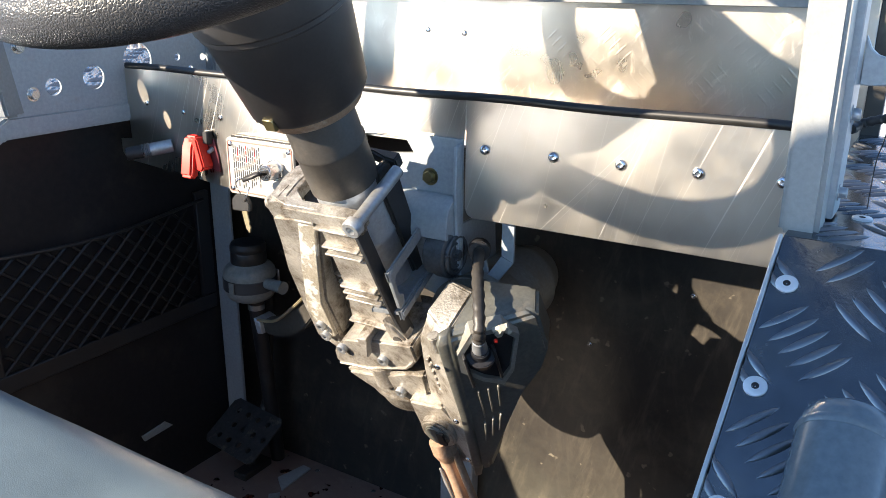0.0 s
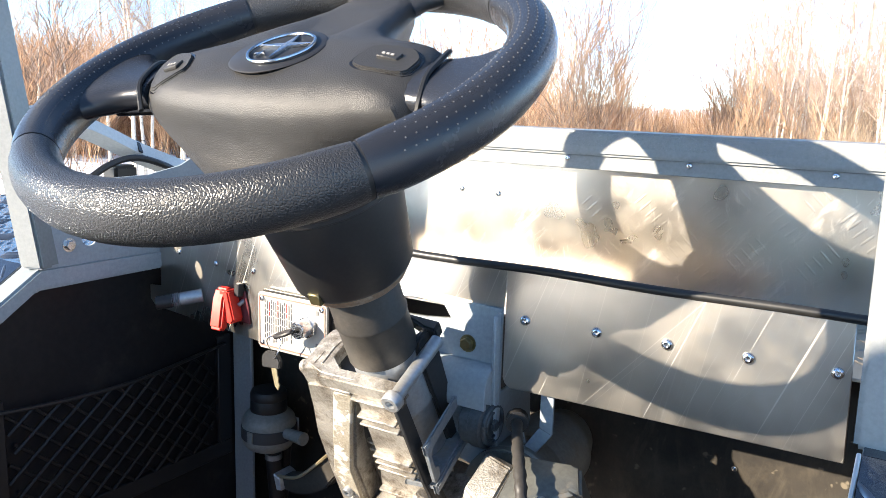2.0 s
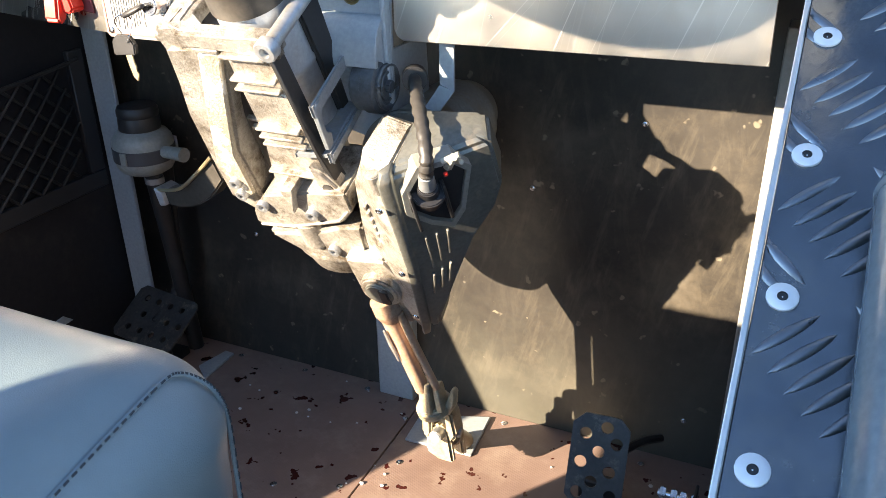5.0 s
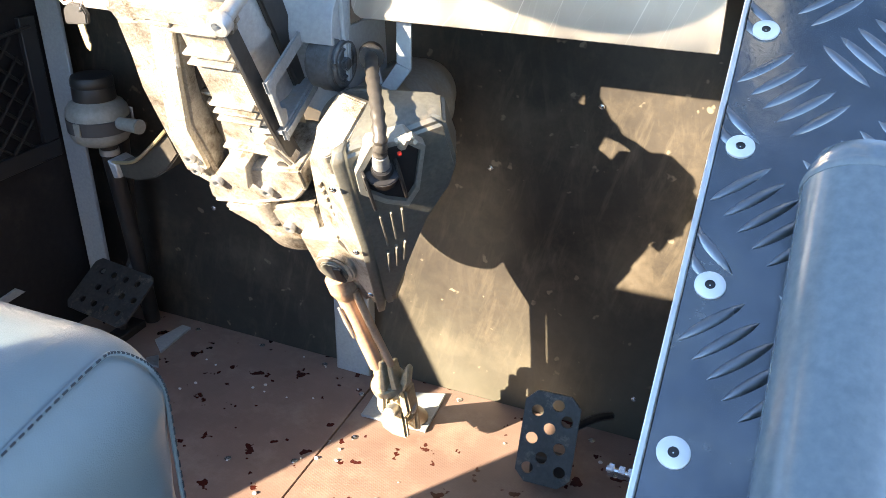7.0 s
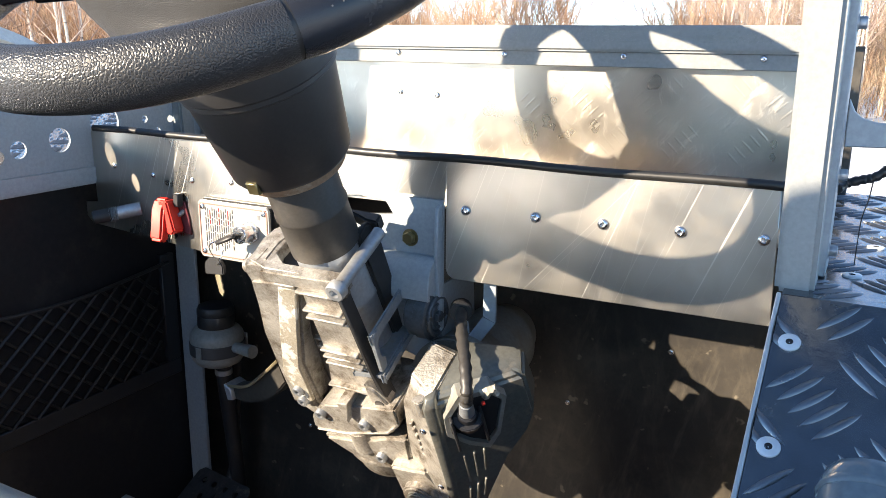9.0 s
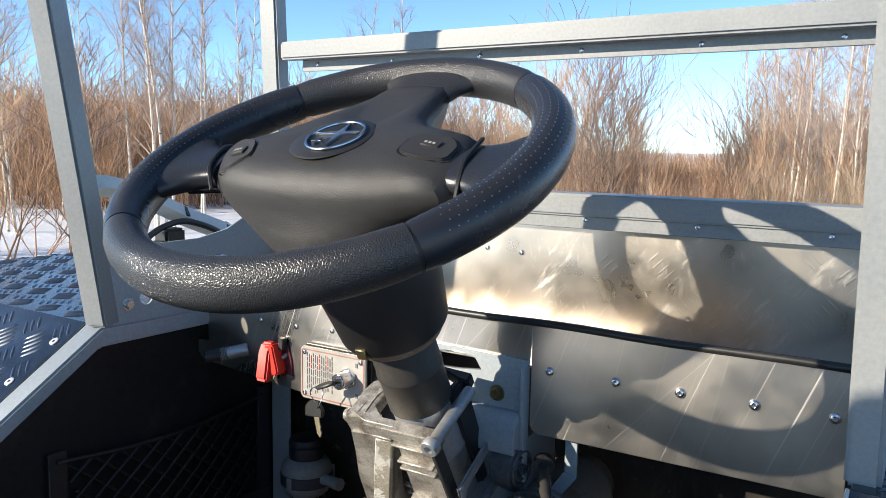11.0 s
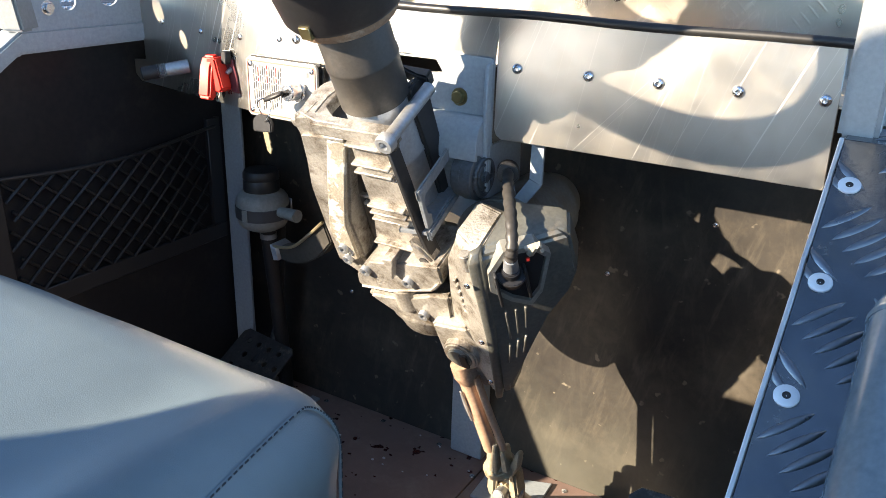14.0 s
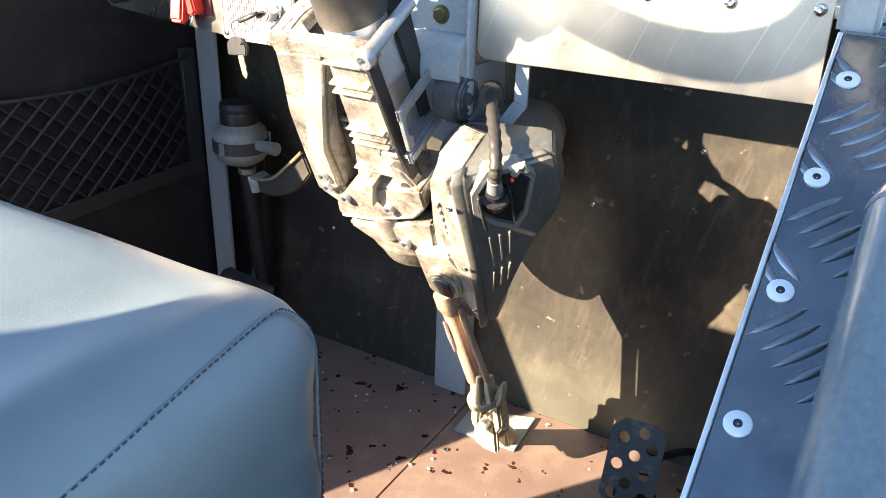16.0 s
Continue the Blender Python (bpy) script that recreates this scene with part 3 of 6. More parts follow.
for i in range(-6, 16):
    for sgn in (1, -1):
        y0, y1, z0, z1 = 0.51, 0.832, 0.286, 0.432
        pts = []
        for k in range(13):
            z = z0 + (z1 - z0) * k / 12
            y = 0.51 + i * 0.034 + sgn * (z - z0) * 1.15 + (0.17 if sgn < 0 else 0)
            if y0 <= y <= y1:
                b = math.sin(math.pi * (y - y0) / (y1 - y0)) * 0.012 * (0.3 + (z - z0) / (z1 - z0))
                pts.append((-0.831 + b + 0.0006 * sgn, y, z))
        if len(pts) > 2:
            add_to(net, sweep(pts, 0.0024, 5))
tagged(part("netting", net, NETCORD, pocket), kind="stuff")
for y, z in [(0.668, 0.270), (0.845, 0.298), (0.498, 0.413), (0.498, 0.300)]:
    pinned(SMALL, (-0.829, y, z), (1, 0, 0), pocket)

# ---- posts inside the cab ----
corner_post = solo("corner_post", box((-0.828, 0.862, 0.075), (-0.790, 0.868, 0.535), 0.0012), BLUEGREY, "blue-grey painted flat post in the front corner", "post", "structure")
part("post_flange", box((-0.828, 0.868, 0.075), (-0.824, 0.895, 0.535), 0.001), BLUEGREY, corner_post)
solo("floor_channel", box((-0.4245, 0.884, 0.0), (-0.3715, 0.903, 0.34), 0.002), BLUEGREY, "blue-grey painted steel channel on the firewall", "channel", "structure")
edge_post = solo("edge_post", box((0.0225, 0.862, 0.0), (0.0497, 0.903, 0.535), 0.0015), GREY, "light grey painted post at the door opening", "post", "structure")
pinned(SMALL, (0.034, 0.862, 0.47), (0, -1, 0), edge_post)

# ---- firewall top: tread plate, shelf, rails ----
tread_panel = thing("tread_panel", (-0.38, 0.900, 0.60), "scuffed aluminium tread plate panel behind the dash", "panel")
part("sheet", box((-0.798, 0.899, 0.600), (0.04, 0.902, 0.748), 0.0005), BRIGHT, tread_panel)
part("shelf", box((-0.798, 0.716, 0.600), (0.04, 0.899, 0.603), 0.0005), BRIGHT, tread_panel)
treads("tread_pattern", Matrix.Translation((-0.79, 0.722, 0.6032)), 0.83, 0.170, tread_panel, BRIGHT, 0.0008, 0.069, bar=0.030)
treads("tread_pattern", Matrix.Translation((-0.79, 0.8992, 0.604)) @ Matrix.Rotation(radians(90), 4, "X"), 0.83, 0.140, tread_panel, BRIGHT, 0.00024, 0.069, keep=lambda a, b: a > 0.50, bar=0.030)
for x, z in [(-0.403, 0.697), (-0.455, 0.699)]:
    pinned(SMALL, (x, 0.899, z), (0, -1, 0), tread_panel)

screen_frame = thing("windscreen_frame", (-0.38, 0.88, 0.75), "light grey painted steel windscreen frame with a clear sheet", "window frame")
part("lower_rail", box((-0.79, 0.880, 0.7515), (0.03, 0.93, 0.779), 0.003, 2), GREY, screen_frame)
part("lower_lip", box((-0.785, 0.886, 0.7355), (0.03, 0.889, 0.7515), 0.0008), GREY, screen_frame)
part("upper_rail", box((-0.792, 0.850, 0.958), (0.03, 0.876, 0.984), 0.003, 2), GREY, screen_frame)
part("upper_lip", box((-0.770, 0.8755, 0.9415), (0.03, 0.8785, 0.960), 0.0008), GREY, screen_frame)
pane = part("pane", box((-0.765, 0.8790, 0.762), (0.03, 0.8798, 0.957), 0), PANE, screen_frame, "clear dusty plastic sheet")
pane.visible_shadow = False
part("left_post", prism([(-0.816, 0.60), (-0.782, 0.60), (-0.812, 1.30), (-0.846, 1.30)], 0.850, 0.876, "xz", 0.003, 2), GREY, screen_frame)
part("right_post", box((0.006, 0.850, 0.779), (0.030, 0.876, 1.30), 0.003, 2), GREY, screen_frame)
for x in (-0.740, -0.6025, -0.460, -0.318, -0.175, -0.032):
    pinned(SMALL, (x, 0.8755, 0.951), (0, -1, 0), screen_frame)
for x in (-0.45, -0.309, -0.171, -0.031):
    pinned(SMALL, (x, 0.886, 0.747), (0, -1, 0), screen_frame)

# ---- dash ----
dash = thing("dashboard", (-0.38, 0.712, 0.53), "bare scratched aluminium dashboard with a rubber edge", "dashboard")
left_out = [(-0.800, 0.648), (-0.800, 0.556), (-0.822, 0.554), (-0.822, 0.536), (-0.812, 0.527), (-0.607, 0.512), (-0.30, 0.52), (-0.2895, 0.648)]
part("left_panel", sheet_with_holes(left_out, [[(-0.4135, 0.6035), (-0.3813, 0.6075), (-0.3580, 0.6030), (-0.3490, 0.5900), (-0.3800, 0.5865), (-0.4126, 0.5850)]], 0.713, 0.7155, "xz"), DASH, dash)
right_out = [(-0.2885, 0.6490), (-0.2885, 0.540), (-0.286, 0.534), (-0.280, 0.5305), (0.0185, 0.5335), (0.0155, 0.6500)]
part("right_panel", prism(right_out, 0.7095, 0.712, "xz", 0.0006), DASH, dash)
part("rubber_edge", sweep([(-0.79 + 0.82 * i / 24, 0.710 + 0.0006 * math.sin(i * 1.3), 0.6515 + 0.0008 * math.sin(i * 0.9)) for i in range(25)], [0.0042] * 25, 10), RUBBER, dash)
for x in (-0.2665, -0.194, -0.129, -0.061, 0.0065):
    pinned(DOME, (x, 0.7095, 0.602 + 0.017 * (x + 0.2665)), (0, -1, 0), dash)
for x, z in [(-0.695, 0.600), (-0.631, 0.599), (-0.762, 0.606)]:
    pinned(SMALL, (x, 0.713, z), (0, -1, 0), dash)
pinned(SMALL, (-0.570, 0.713, 0.602), (0, -1, 0), dash)
pinned(DOME, (-0.545, 0.713, 0.604), (0, -1, 0), dash)

# ---- ignition plate, key, switch and plug ----
ignition = thing("ignition_box", (-0.56, 0.70, 0.51), "white ignition plate with red and grey print, on a dark box", "ignition switch")
part("housing", box((-0.612, 0.7015, 0.511), (-0.502, 0.7125, 0.582), 0.004, 2), DARKSTEEL, ignition)
face = part("face_plate", prism([(-0.606, 0.513), (-0.508, 0.513), (-0.504, 0.517), (-0.504, 0.577), (-0.508, 0.581), (-0.606, 0.581), (-0.610, 0.577), (-0.610, 0.517)], 0.6980, 0.7015, "xz", 0.0008), WHITE, ignition, "white printed plate with a thin red border")
def ink(name, lo, hi, mat):
    part(name, box((lo[0], 0.6973, lo[1]), (hi[0], 0.6981, hi[1]), 0), mat, face)
for lo, hi in (((-0.606, 0.5162), (-0.508, 0.5176)), ((-0.606, 0.5764), (-0.508, 0.5778)), ((-0.6076, 0.518), (-0.6062, 0.576)), ((-0.5078, 0.518), (-0.5064, 0.576))):
    ink("red_border", lo, hi, BORDER)
for i in range(13):
    x, z = -0.5985 + i * 0.0034, 0.5735 - 0.0015 * (i % 3)
    while z > 0.526 + 0.003 * ((i * 5) % 4):
        step = 0.0045 + 0.0030 * ((i * 7 + int(z * 900)) % 3)
        ink("print_line", (x, z - step), (x + 0.0009, z), REDINK if i % 4 == 2 and z > 0.556 else GREYINK)
        z -= step + 0.0016
ink("print_mark", (-0.520, 0.566), (-0.5165, 0.5715), GREYINK)
ink("print_mark", (-0.520, 0.528), (-0.5165, 0.5335), GREYINK)
for x, z in [(-0.6025, 0.5735), (-0.5115, 0.5735), (-0.6025, 0.5205)]:
    pinned(SMALL, (x, 0.6980, z), (0, -1, 0), ignition)
part("lock_barrel", add_to(rod((-0.531, 0.7015, 0.551), (-0.531, 0.6775, 0.551), 0.0105, 0.0098, 24, 0.001), rod((-0.531, 0.7015, 0.551), (-0.531, 0.6935, 0.551), 0.0135, 0.0135, 6, 0.001)), CHROME, ignition, "chromed lock barrel")
keybm = prism([(-0.020, -0.005), (-0.004, -0.0055), (0.006, -0.003), (0.006, 0.003), (-0.004, 0.0055), (-0.020, 0.005), (-0.025, 0.0)], -0.002, 0.002, "xz", 0.0012)
part("key_head", keybm, BLACK, ignition, "black plastic key head in the lock", m=Matrix.Translation((-0.536, 0.6705, 0.550)) @ Matrix.Rotation(radians(-22), 4, "Y") @ Matrix.Rotation(radians(-68), 4, "X"))
part("key_ring", sweep([(-0.556 + 0.0085 * math.cos(a), 0.6685 + 0.004 * math.sin(a * 2), 0.530 + 0.013 * math.sin(a)) for a in np.linspace(0, 2 * math.pi, 25)[:-1]], 0.0007, 6, closed=True), CHROME, ignition)
part("spare_key_head", prism([(-0.014, -0.009), (0.013, -0.007), (0.014, 0.002), (0.008, 0.011), (-0.007, 0.011), (-0.014, 0.004)], -0.0030, 0.0030, "xz", 0.0012, 2), BLACK, ignition, m=Matrix.Translation((-0.560, 0.6695, 0.513)))
part("spare_key_blade", prism([(-0.004, 0.0), (0.004, 0.0), (0.0035, -0.009), (0.0045, -0.012), (0.003, -0.016), (0.0045, -0.020), (0.0005, -0.026), (-0.003, -0.021), (-0.0038, -0.01)], -0.0009, 0.0009, "xz", 0.0003), KEYBRASS, ignition, "worn brass key blade", m=Matrix.Translation((-0.557, 0.6695, 0.505)) @ Matrix.Rotation(radians(-12), 4, "Y"))

switch = thing("toggle_switch", (-0.66, 0.712, 0.55), "red flip-up safety cover over a toggle switch", "switch")
part("cover", prism([(0.706, 0.577), (0.696, 0.575), (0.690, 0.563), (0.684, 0.528), (0.689, 0.523), (0.697, 0.525), (0.701, 0.540), (0.708, 0.546), (0.711, 0.566)], -0.679, -0.660, "yz", 0.0025, 2), RED, switch)
part("skirt", prism([(-0.670, 0.574), (-0.656, 0.574), (-0.651, 0.556), (-0.646, 0.538), (-0.651, 0.5335), (-0.670, 0.5335)], 0.6930, 0.7112, "xz", 0.002, 2), RED, switch)
part("toggle", rod((-0.6475, 0.7125, 0.560), (-0.6480, 0.704, 0.556), 0.0032, 0.0024, 10, 0.0005), STEEL, switch, "small bare metal toggle")
part("hinge_base", box((-0.6555, 0.703, 0.566), (-0.6465, 0.7128, 0.582), 0.0015), BLACK, switch)
part("backing", prism([(-0.660, 0.534), (-0.636, 0.532), (-0.638, 0.552), (-0.644, 0.572), (-0.660, 0.572)], 0.7105, 0.7128, "xz", 0.0008), DARKRED, switch, "thin red plastic flange")

plug = thing("cable_gland", (-0.745, 0.70, 0.553), "threaded metal plug with a black cap", "plug")
part("cap", rod((-0.756, 0.668, 0.548), (-0.743, 0.686, 0.5505), 0.0085, 0.0085, 20, 0.0015), BLACK, plug)
th = lathe([(0.0070, 0), (0.0092, 0.001), (0.0070, 0.002), (0.0092, 0.003), (0.0070, 0.004), (0.0092, 0.005), (0.0070, 0.006), (0.0092, 0.007), (0.0070, 0.008), (0.0092, 0.009), (0.0070, 0.010), (0.0085, 0.012), (0.0085, 0.038), (0.005, 0.038)], 20)
part("thread", th, STEEL, plug, m=Matrix.Translation((-0.745, 0.684, 0.550)) @ frame_of((-0.745, 0.684, 0.550), (-0.716, 0.716, 0.557)).to_4x4())

# ---- pillars ----
pillar = thing("left_pillar", (-0.80, 0.556, 0.605), "light grey painted square steel roof pillar, leaning back", "pillar")
tube = prism([(0.539, 0.605), (0.573, 0.605), (0.434, 1.55), (0.400, 1.55)], -0.8255, -0.7955, "yz", 0.003, 2)
for v in tube.verts:
    # the tube is turned about its own axis
    mid = 0.556 - 0.147 * (v.co.z - 0.605)
    a, b = v.co.x + 0.8105, v.co.y - mid
    c, n = math.cos(radians(20)), math.sin(radians(20))
    v.co.x, v.co.y = -0.8105 + a * c - b * n, mid + a * n + b * c
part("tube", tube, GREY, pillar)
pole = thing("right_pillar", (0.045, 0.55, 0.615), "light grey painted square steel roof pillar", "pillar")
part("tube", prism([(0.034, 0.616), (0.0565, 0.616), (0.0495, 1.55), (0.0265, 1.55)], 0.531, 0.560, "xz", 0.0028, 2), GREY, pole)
part("flange", prism([(0.561, 0.621), (0.592, 0.621), (0.596, 0.70), (0.585, 0.72), (0.580, 0.78), (0.592, 0.80), (0.592, 0.86), (0.561, 0.90)], 0.0480, 0.0600, "yz", 0.0008), BLUEGREY, pole)
part("bracket_arm", prism([(0.0602, 0.700), (0.30, 0.706), (0.30, 0.722), (0.115, 0.7155), (0.090, 0.7150), (0.076, 0.7160), (0.068, 0.7185), (0.064, 0.722), (0.0602, 0.730)], 0.586, 0.592, "xz", 0.0008), BLUEGREY, pole)
for y, z in [(0.572, 0.636), (0.575, 0.684), (0.570, 0.775)]:
    pinned(SMALLHEX, (0.0600, y, z), (1, 0, 0), pole, "bolt")

solo("cable", sweep(smooth_line([(0.0600, 0.590, 0.6725), (0.0640, 0.600, 0.6750), (0.0730, 0.600, 0.6782), (0.0800, 0.600, 0.6805), (0.0890, 0.60, 0.6865), (0.1050, 0.60, 0.6905), (0.30, 0.61, 0.745)], 6), [0.0030 + 0.0004 * math.sin(i * 2.1) for i in range(37)], 10), RUBBER, "black cable hanging beside the roof pillar", "cable")

solo("thin_cord", sweep(smooth_line([(0.0795, 0.600, 0.678), (0.0780, 0.603, 0.664), (0.0755, 0.606, 0.650), (0.0750, 0.608, 0.6195)], 5), 0.0004, 6), DARKSTEEL, "thin dark cord hanging from the cable", "cord")

# ---- fenders ----
def fender(name, x0, x1, sgn, label):
    th = thing(name, (x0, 0.3, 0.48), label, "fender")
    ux = Vector((0, 1, SLOPE)).normalized()
    nrm = Vector((0, -ux.z, ux.y))
    zb = 0.619 if sgn > 0 else 0.606
    yb = 0.518 if sgn > 0 else 0.548
    low = -0.45 if sgn > 0 else 0.27
    end_y = 0.905 if sgn > 0 else 1.25
    lo_x, hi_x = min(x0, x1), max(x0, x1)
    part("sloped_plate", prism([(low, zb - (yb - low) * SLOPE), (yb, zb), (yb, zb - 0.003), (low, zb - 0.003 - (yb - low) * SLOPE)], lo_x, hi_x, "yz", 0.0004), FENDER, th)
    part("flat_plate", box((lo_x, yb, zb - 0.003), (hi_x, end_y, zb), 0.0004), FENDER, th)
    L = (yb - low) * math.hypot(1, SLOPE)
    m = Matrix(((1, 0, 0, lo_x), (0, ux.y, nrm.y, low), (0, ux.z, nrm.z, zb - (yb - low) * SLOPE), (0, 0, 0, 1)))
    treads("tread_pattern", m, hi_x - lo_x, L, th, TREAD, first=(0.0259, L - 0.1368) if sgn > 0 else (0.03, 0.02), keep=lambda a, b: b > L - 0.62)
    if sgn > 0:
        treads("tread_pattern", Matrix.Translation((lo_x, yb, zb)), hi_x - lo_x, end_y - yb, th, TREAD)
        part("cut_edge", prism([(low, zb + 0.001 - (yb - low) * SLOPE), (yb, zb + 0.001), (yb, zb - 0.009), (low, zb - 0.009 - (yb - low) * SLOPE)], x0 - 0.0028, x0 - 0.0002, "yz", 0.0005), EDGE, th, "bright cut aluminium edge")
    else:
        treads("tread_pattern", Matrix.Translation((lo_x, yb, zb)), hi_x - lo_x, 0.70, th, TREAD)
    return th


fender_right = fender("right_fender", 0.040, 0.64, 1, "dark aluminium tread plate fender with wide rivets")
fender_left = fender("left_fender", -0.836, -1.44, -1, "aluminium tread plate fender with raised bar groups")
ny, nz = -SLOPE / math.hypot(1, SLOPE), 1 / math.hypot(1, SLOPE)
for k in range(-4, 4):
    pinned(RIVET, (0.0495, 0.430 + 0.058 * k, 0.5620 + 0.0377 * k), (0, ny, nz), fender_right, "rivet")
for k in range(3):
    pinned(RIVET, (0.075 + 0.012 * k, 0.58 + 0.09 * k, 0.619), (0, 0, 1), fender_right, "rivet")
for k in range(4):
    pinned(RIVET, (-0.853, 0.515 - 0.058 * k, 0.585 - 0.0377 * k), (0, ny, nz), fender_left, "rivet")

# padded grab tube lying on the fender
tube_m = Matrix.Translation((0.0965, 0.408, 0.570)) @ frame_of((0, 0, 0), (0, -1, -SLOPE)).to_4x4()
roll = thing("grab_tube", (0.0965, 0.30, 0.50), "grey vinyl-covered round tube lying on the fender", "tube")
part("tube", lathe([(0.004, -0.0015), (0.014, -0.001), (0.0195, 0.003), (0.0215, 0.009), (0.0220, 0.014), (0.0222, 0.45), (0.004, 0.452)], 32), FOAM, roll, m=tube_m)
part("collar", lathe([(0.0222, 0.012), (0.0228, 0.0135), (0.0228, 0.015), (0.0222, 0.0165)], 32), FOAM, roll, m=tube_m)

# ---- seat ----
seat = thing("seat", (-0.37, 0.0, 0.0), "grey-blue vinyl driver's seat cushion with stitched edges", "seat")
SLO, SHI, SR = Vector((-0.600, -0.30, 0.29)), Vector((-0.143, 0.297, 0.503)), 0.036


def rounded_box(lo, hi, r, n=36):
    """A box with round edges: a cube grid pulled onto balls and cylinders of radius r."""
    bm = bmesh.new()
    bmesh.ops.create_cube(bm, size=1)
    bmesh.ops.subdivide_edges(bm, edges=bm.edges, cuts=n, use_grid_fill=True)
    for v in bm.verts:
        p = Vector([lo[i] + (hi[i] - lo[i]) * (v.co[i] + 0.5) for i in range(3)])
        q = Vector([min(max(p[i], lo[i] + r), hi[i] - r) for i in range(3)])
        d = p - q
        v.co = q + d.normalized() * r if d.length > 1e-9 else p
    return bm


cush = rounded_box(SLO, SHI, SR)
for v in cush.verts:
    c = v.co
    u, w = (c.x - 0.5 * (SLO.x + SHI.x)) / 0.244, (c.y - 0.5 * (SLO.y + SHI.y)) / 0.2985
    if c.z > 0.455:
        dx = SHI.x - c.x
        c.z += 0.008 * max(0, 1 - u * u) * max(0, 1 - w * w) + 0.002 * noise.noise(c * 13) + (0.005 * math.exp(-((dx - 0.040) / 0.018) ** 2) - 0.005 * math.exp(-((dx - 0.085) / 0.028) ** 2)) * (1 - max(0, w) ** 4)
    # soft hollow along the side panel and small puckers at the corner
    c.x += 0.0030 * noise.noise(c * 9 + Vector((5, 0, 0))) - (0.005 * math.exp(-((c.z - 0.42) / 0.03) ** 2) if c.x > SHI.x - 0.018 else 0)
    near = math.exp(-((c.y - 0.27) ** 2 + (c.x + 0.15) ** 2) / 0.0030)
    c.x += near * 0.0008 * math.sin(c.z * 150)
cushion = part("cushion", cush, SEAT, seat)
# the seam runs near the top of the side, over the corner and down the front edge
hub_c = SHI - Vector((SR, SR, SR))
ways = [Vector((math.sin(radians(30)), 0, math.cos(radians(30)))), Vector((0.50, 0.30, 0.81)), Vector((0.60, 0.50, 0.62)), Vector((0.68, 0.62, 0.38)), Vector((0.707, 0.707, 0.0))]
rows = [(-0.22, 75), (-0.10, 75), (0.0, 72), (0.08, 66), (0.14, 56), (0.18, 47), (0.22, 38)]
seam = [(hub_c.x + SR * math.sin(radians(g)), y, hub_c.z + SR * math.cos(radians(g))) for y, g in rows] + [tuple(hub_c + w.normalized() * SR) for w in ways]
low = hub_c + ways[-1] * SR
seam += [(low.x, low.y, low.z - h) for h in (0.03, 0.06, 0.09, 0.12)]
seam = smooth_line(seam, 5)
dense = []
for a, b in zip(seam[:-1], seam[1:]):
    a, b = Vector(a), Vector(b)
    n = max(1, int((b - a).length / 0.0035))
    dense += [a.lerp(b, k / n) for k in range(n)]
part("welt", sweep(dense, [0.0010] * len(dense), 6), SEAT, cushion, "folded seam")
stitch = bmesh.new()
for i in range(0, len(dense) - 2, 1):
    o = (dense[i] - Vector((-0.37, 0.0, 0.40))).normalized() * 0.0008
    add_to(stitch, sweep([dense[i] + o, dense[i].lerp(dense[i + 1], 0.6) + o], 0.0007, 5))
tagged(part("stitching", stitch, THREAD, cushion, "dark stitches"), kind="stuff")
# Unseen backrest, added to block the sun from the near part of the cushion.
back = rounded_box(Vector((-0.622, -0.44, 0.44)), Vector((-0.132, -0.302, 1.088)), 0.05, 20)
part("unseen_backrest", back, SEAT, seat)
part("seat_base", box((-0.575, -0.28, 0.0), (-0.170, 0.24, 0.300), 0.004), DARKSTEEL, seat)

# ---- pedals ----
def pedal_plate(w, h, holes, corner=0.008):
    out = [(-w / 2 + corner, -h / 2), (w / 2 - corner, -h / 2), (w / 2, -h / 2 + corner), (w / 2, h / 2 - corner), (w / 2 - corner, h / 2), (-w / 2 + corner, h / 2), (-w / 2, h / 2 - corner), (-w / 2, -h / 2 + corner)]
    return sheet_with_holes(out, [circle(x, y, r, 14) for x, y, r in holes], -0.0015, 0.0015, "xy")


brake = thing("brake_pedal", (-0.745, 0.86, 0.0), "black perforated steel brake pedal", "pedal")
bm_m = Matrix.Translation((-0.7465, 0.816, 0.082)) @ Matrix.Rotation(radians(-8), 4, "Z") @ Matrix.Rotation(radians(33), 4, "X")
part("pad", pedal_plate(0.118, 0.084, [(-0.036 + 0.024 * i + 0.012 * (j % 2), -0.024 + 0.024 * j, 0.0052) for i in range(4) for j in range(3)]), PEDAL, brake, m=bm_m)
part("arm", sweep(smooth_line([(-0.745, 0.816, 0.078), (-0.742, 0.862, 0.11), (-0.737, 0.875, 0.22), (-0.735, 0.880, 0.30)]), 0.007, 8), DARKSTEEL, brake)
part("foot", prism([(-0.76, 0.80), (-0.735, 0.80), (-0.735, 0.86), (-0.76, 0.86)], 0.0, 0.012, "xy", 0.001), DARKSTEEL, brake)
part("link", rod((-0.748, 0.83, 0.01), (-0.748, 0.818, 0.078), 0.006), DARKSTEEL, brake)
gas = thing("gas_pedal", (-0.09, 0.80, 0.0), "black perforated steel accelerator pedal", "pedal")
gm = Matrix.Translation((-0.0925, 0.772, 0.077)) @ Matrix.Rotation(radians(4), 4, "Z") @ Matrix.Rotation(radians(66), 4, "X")
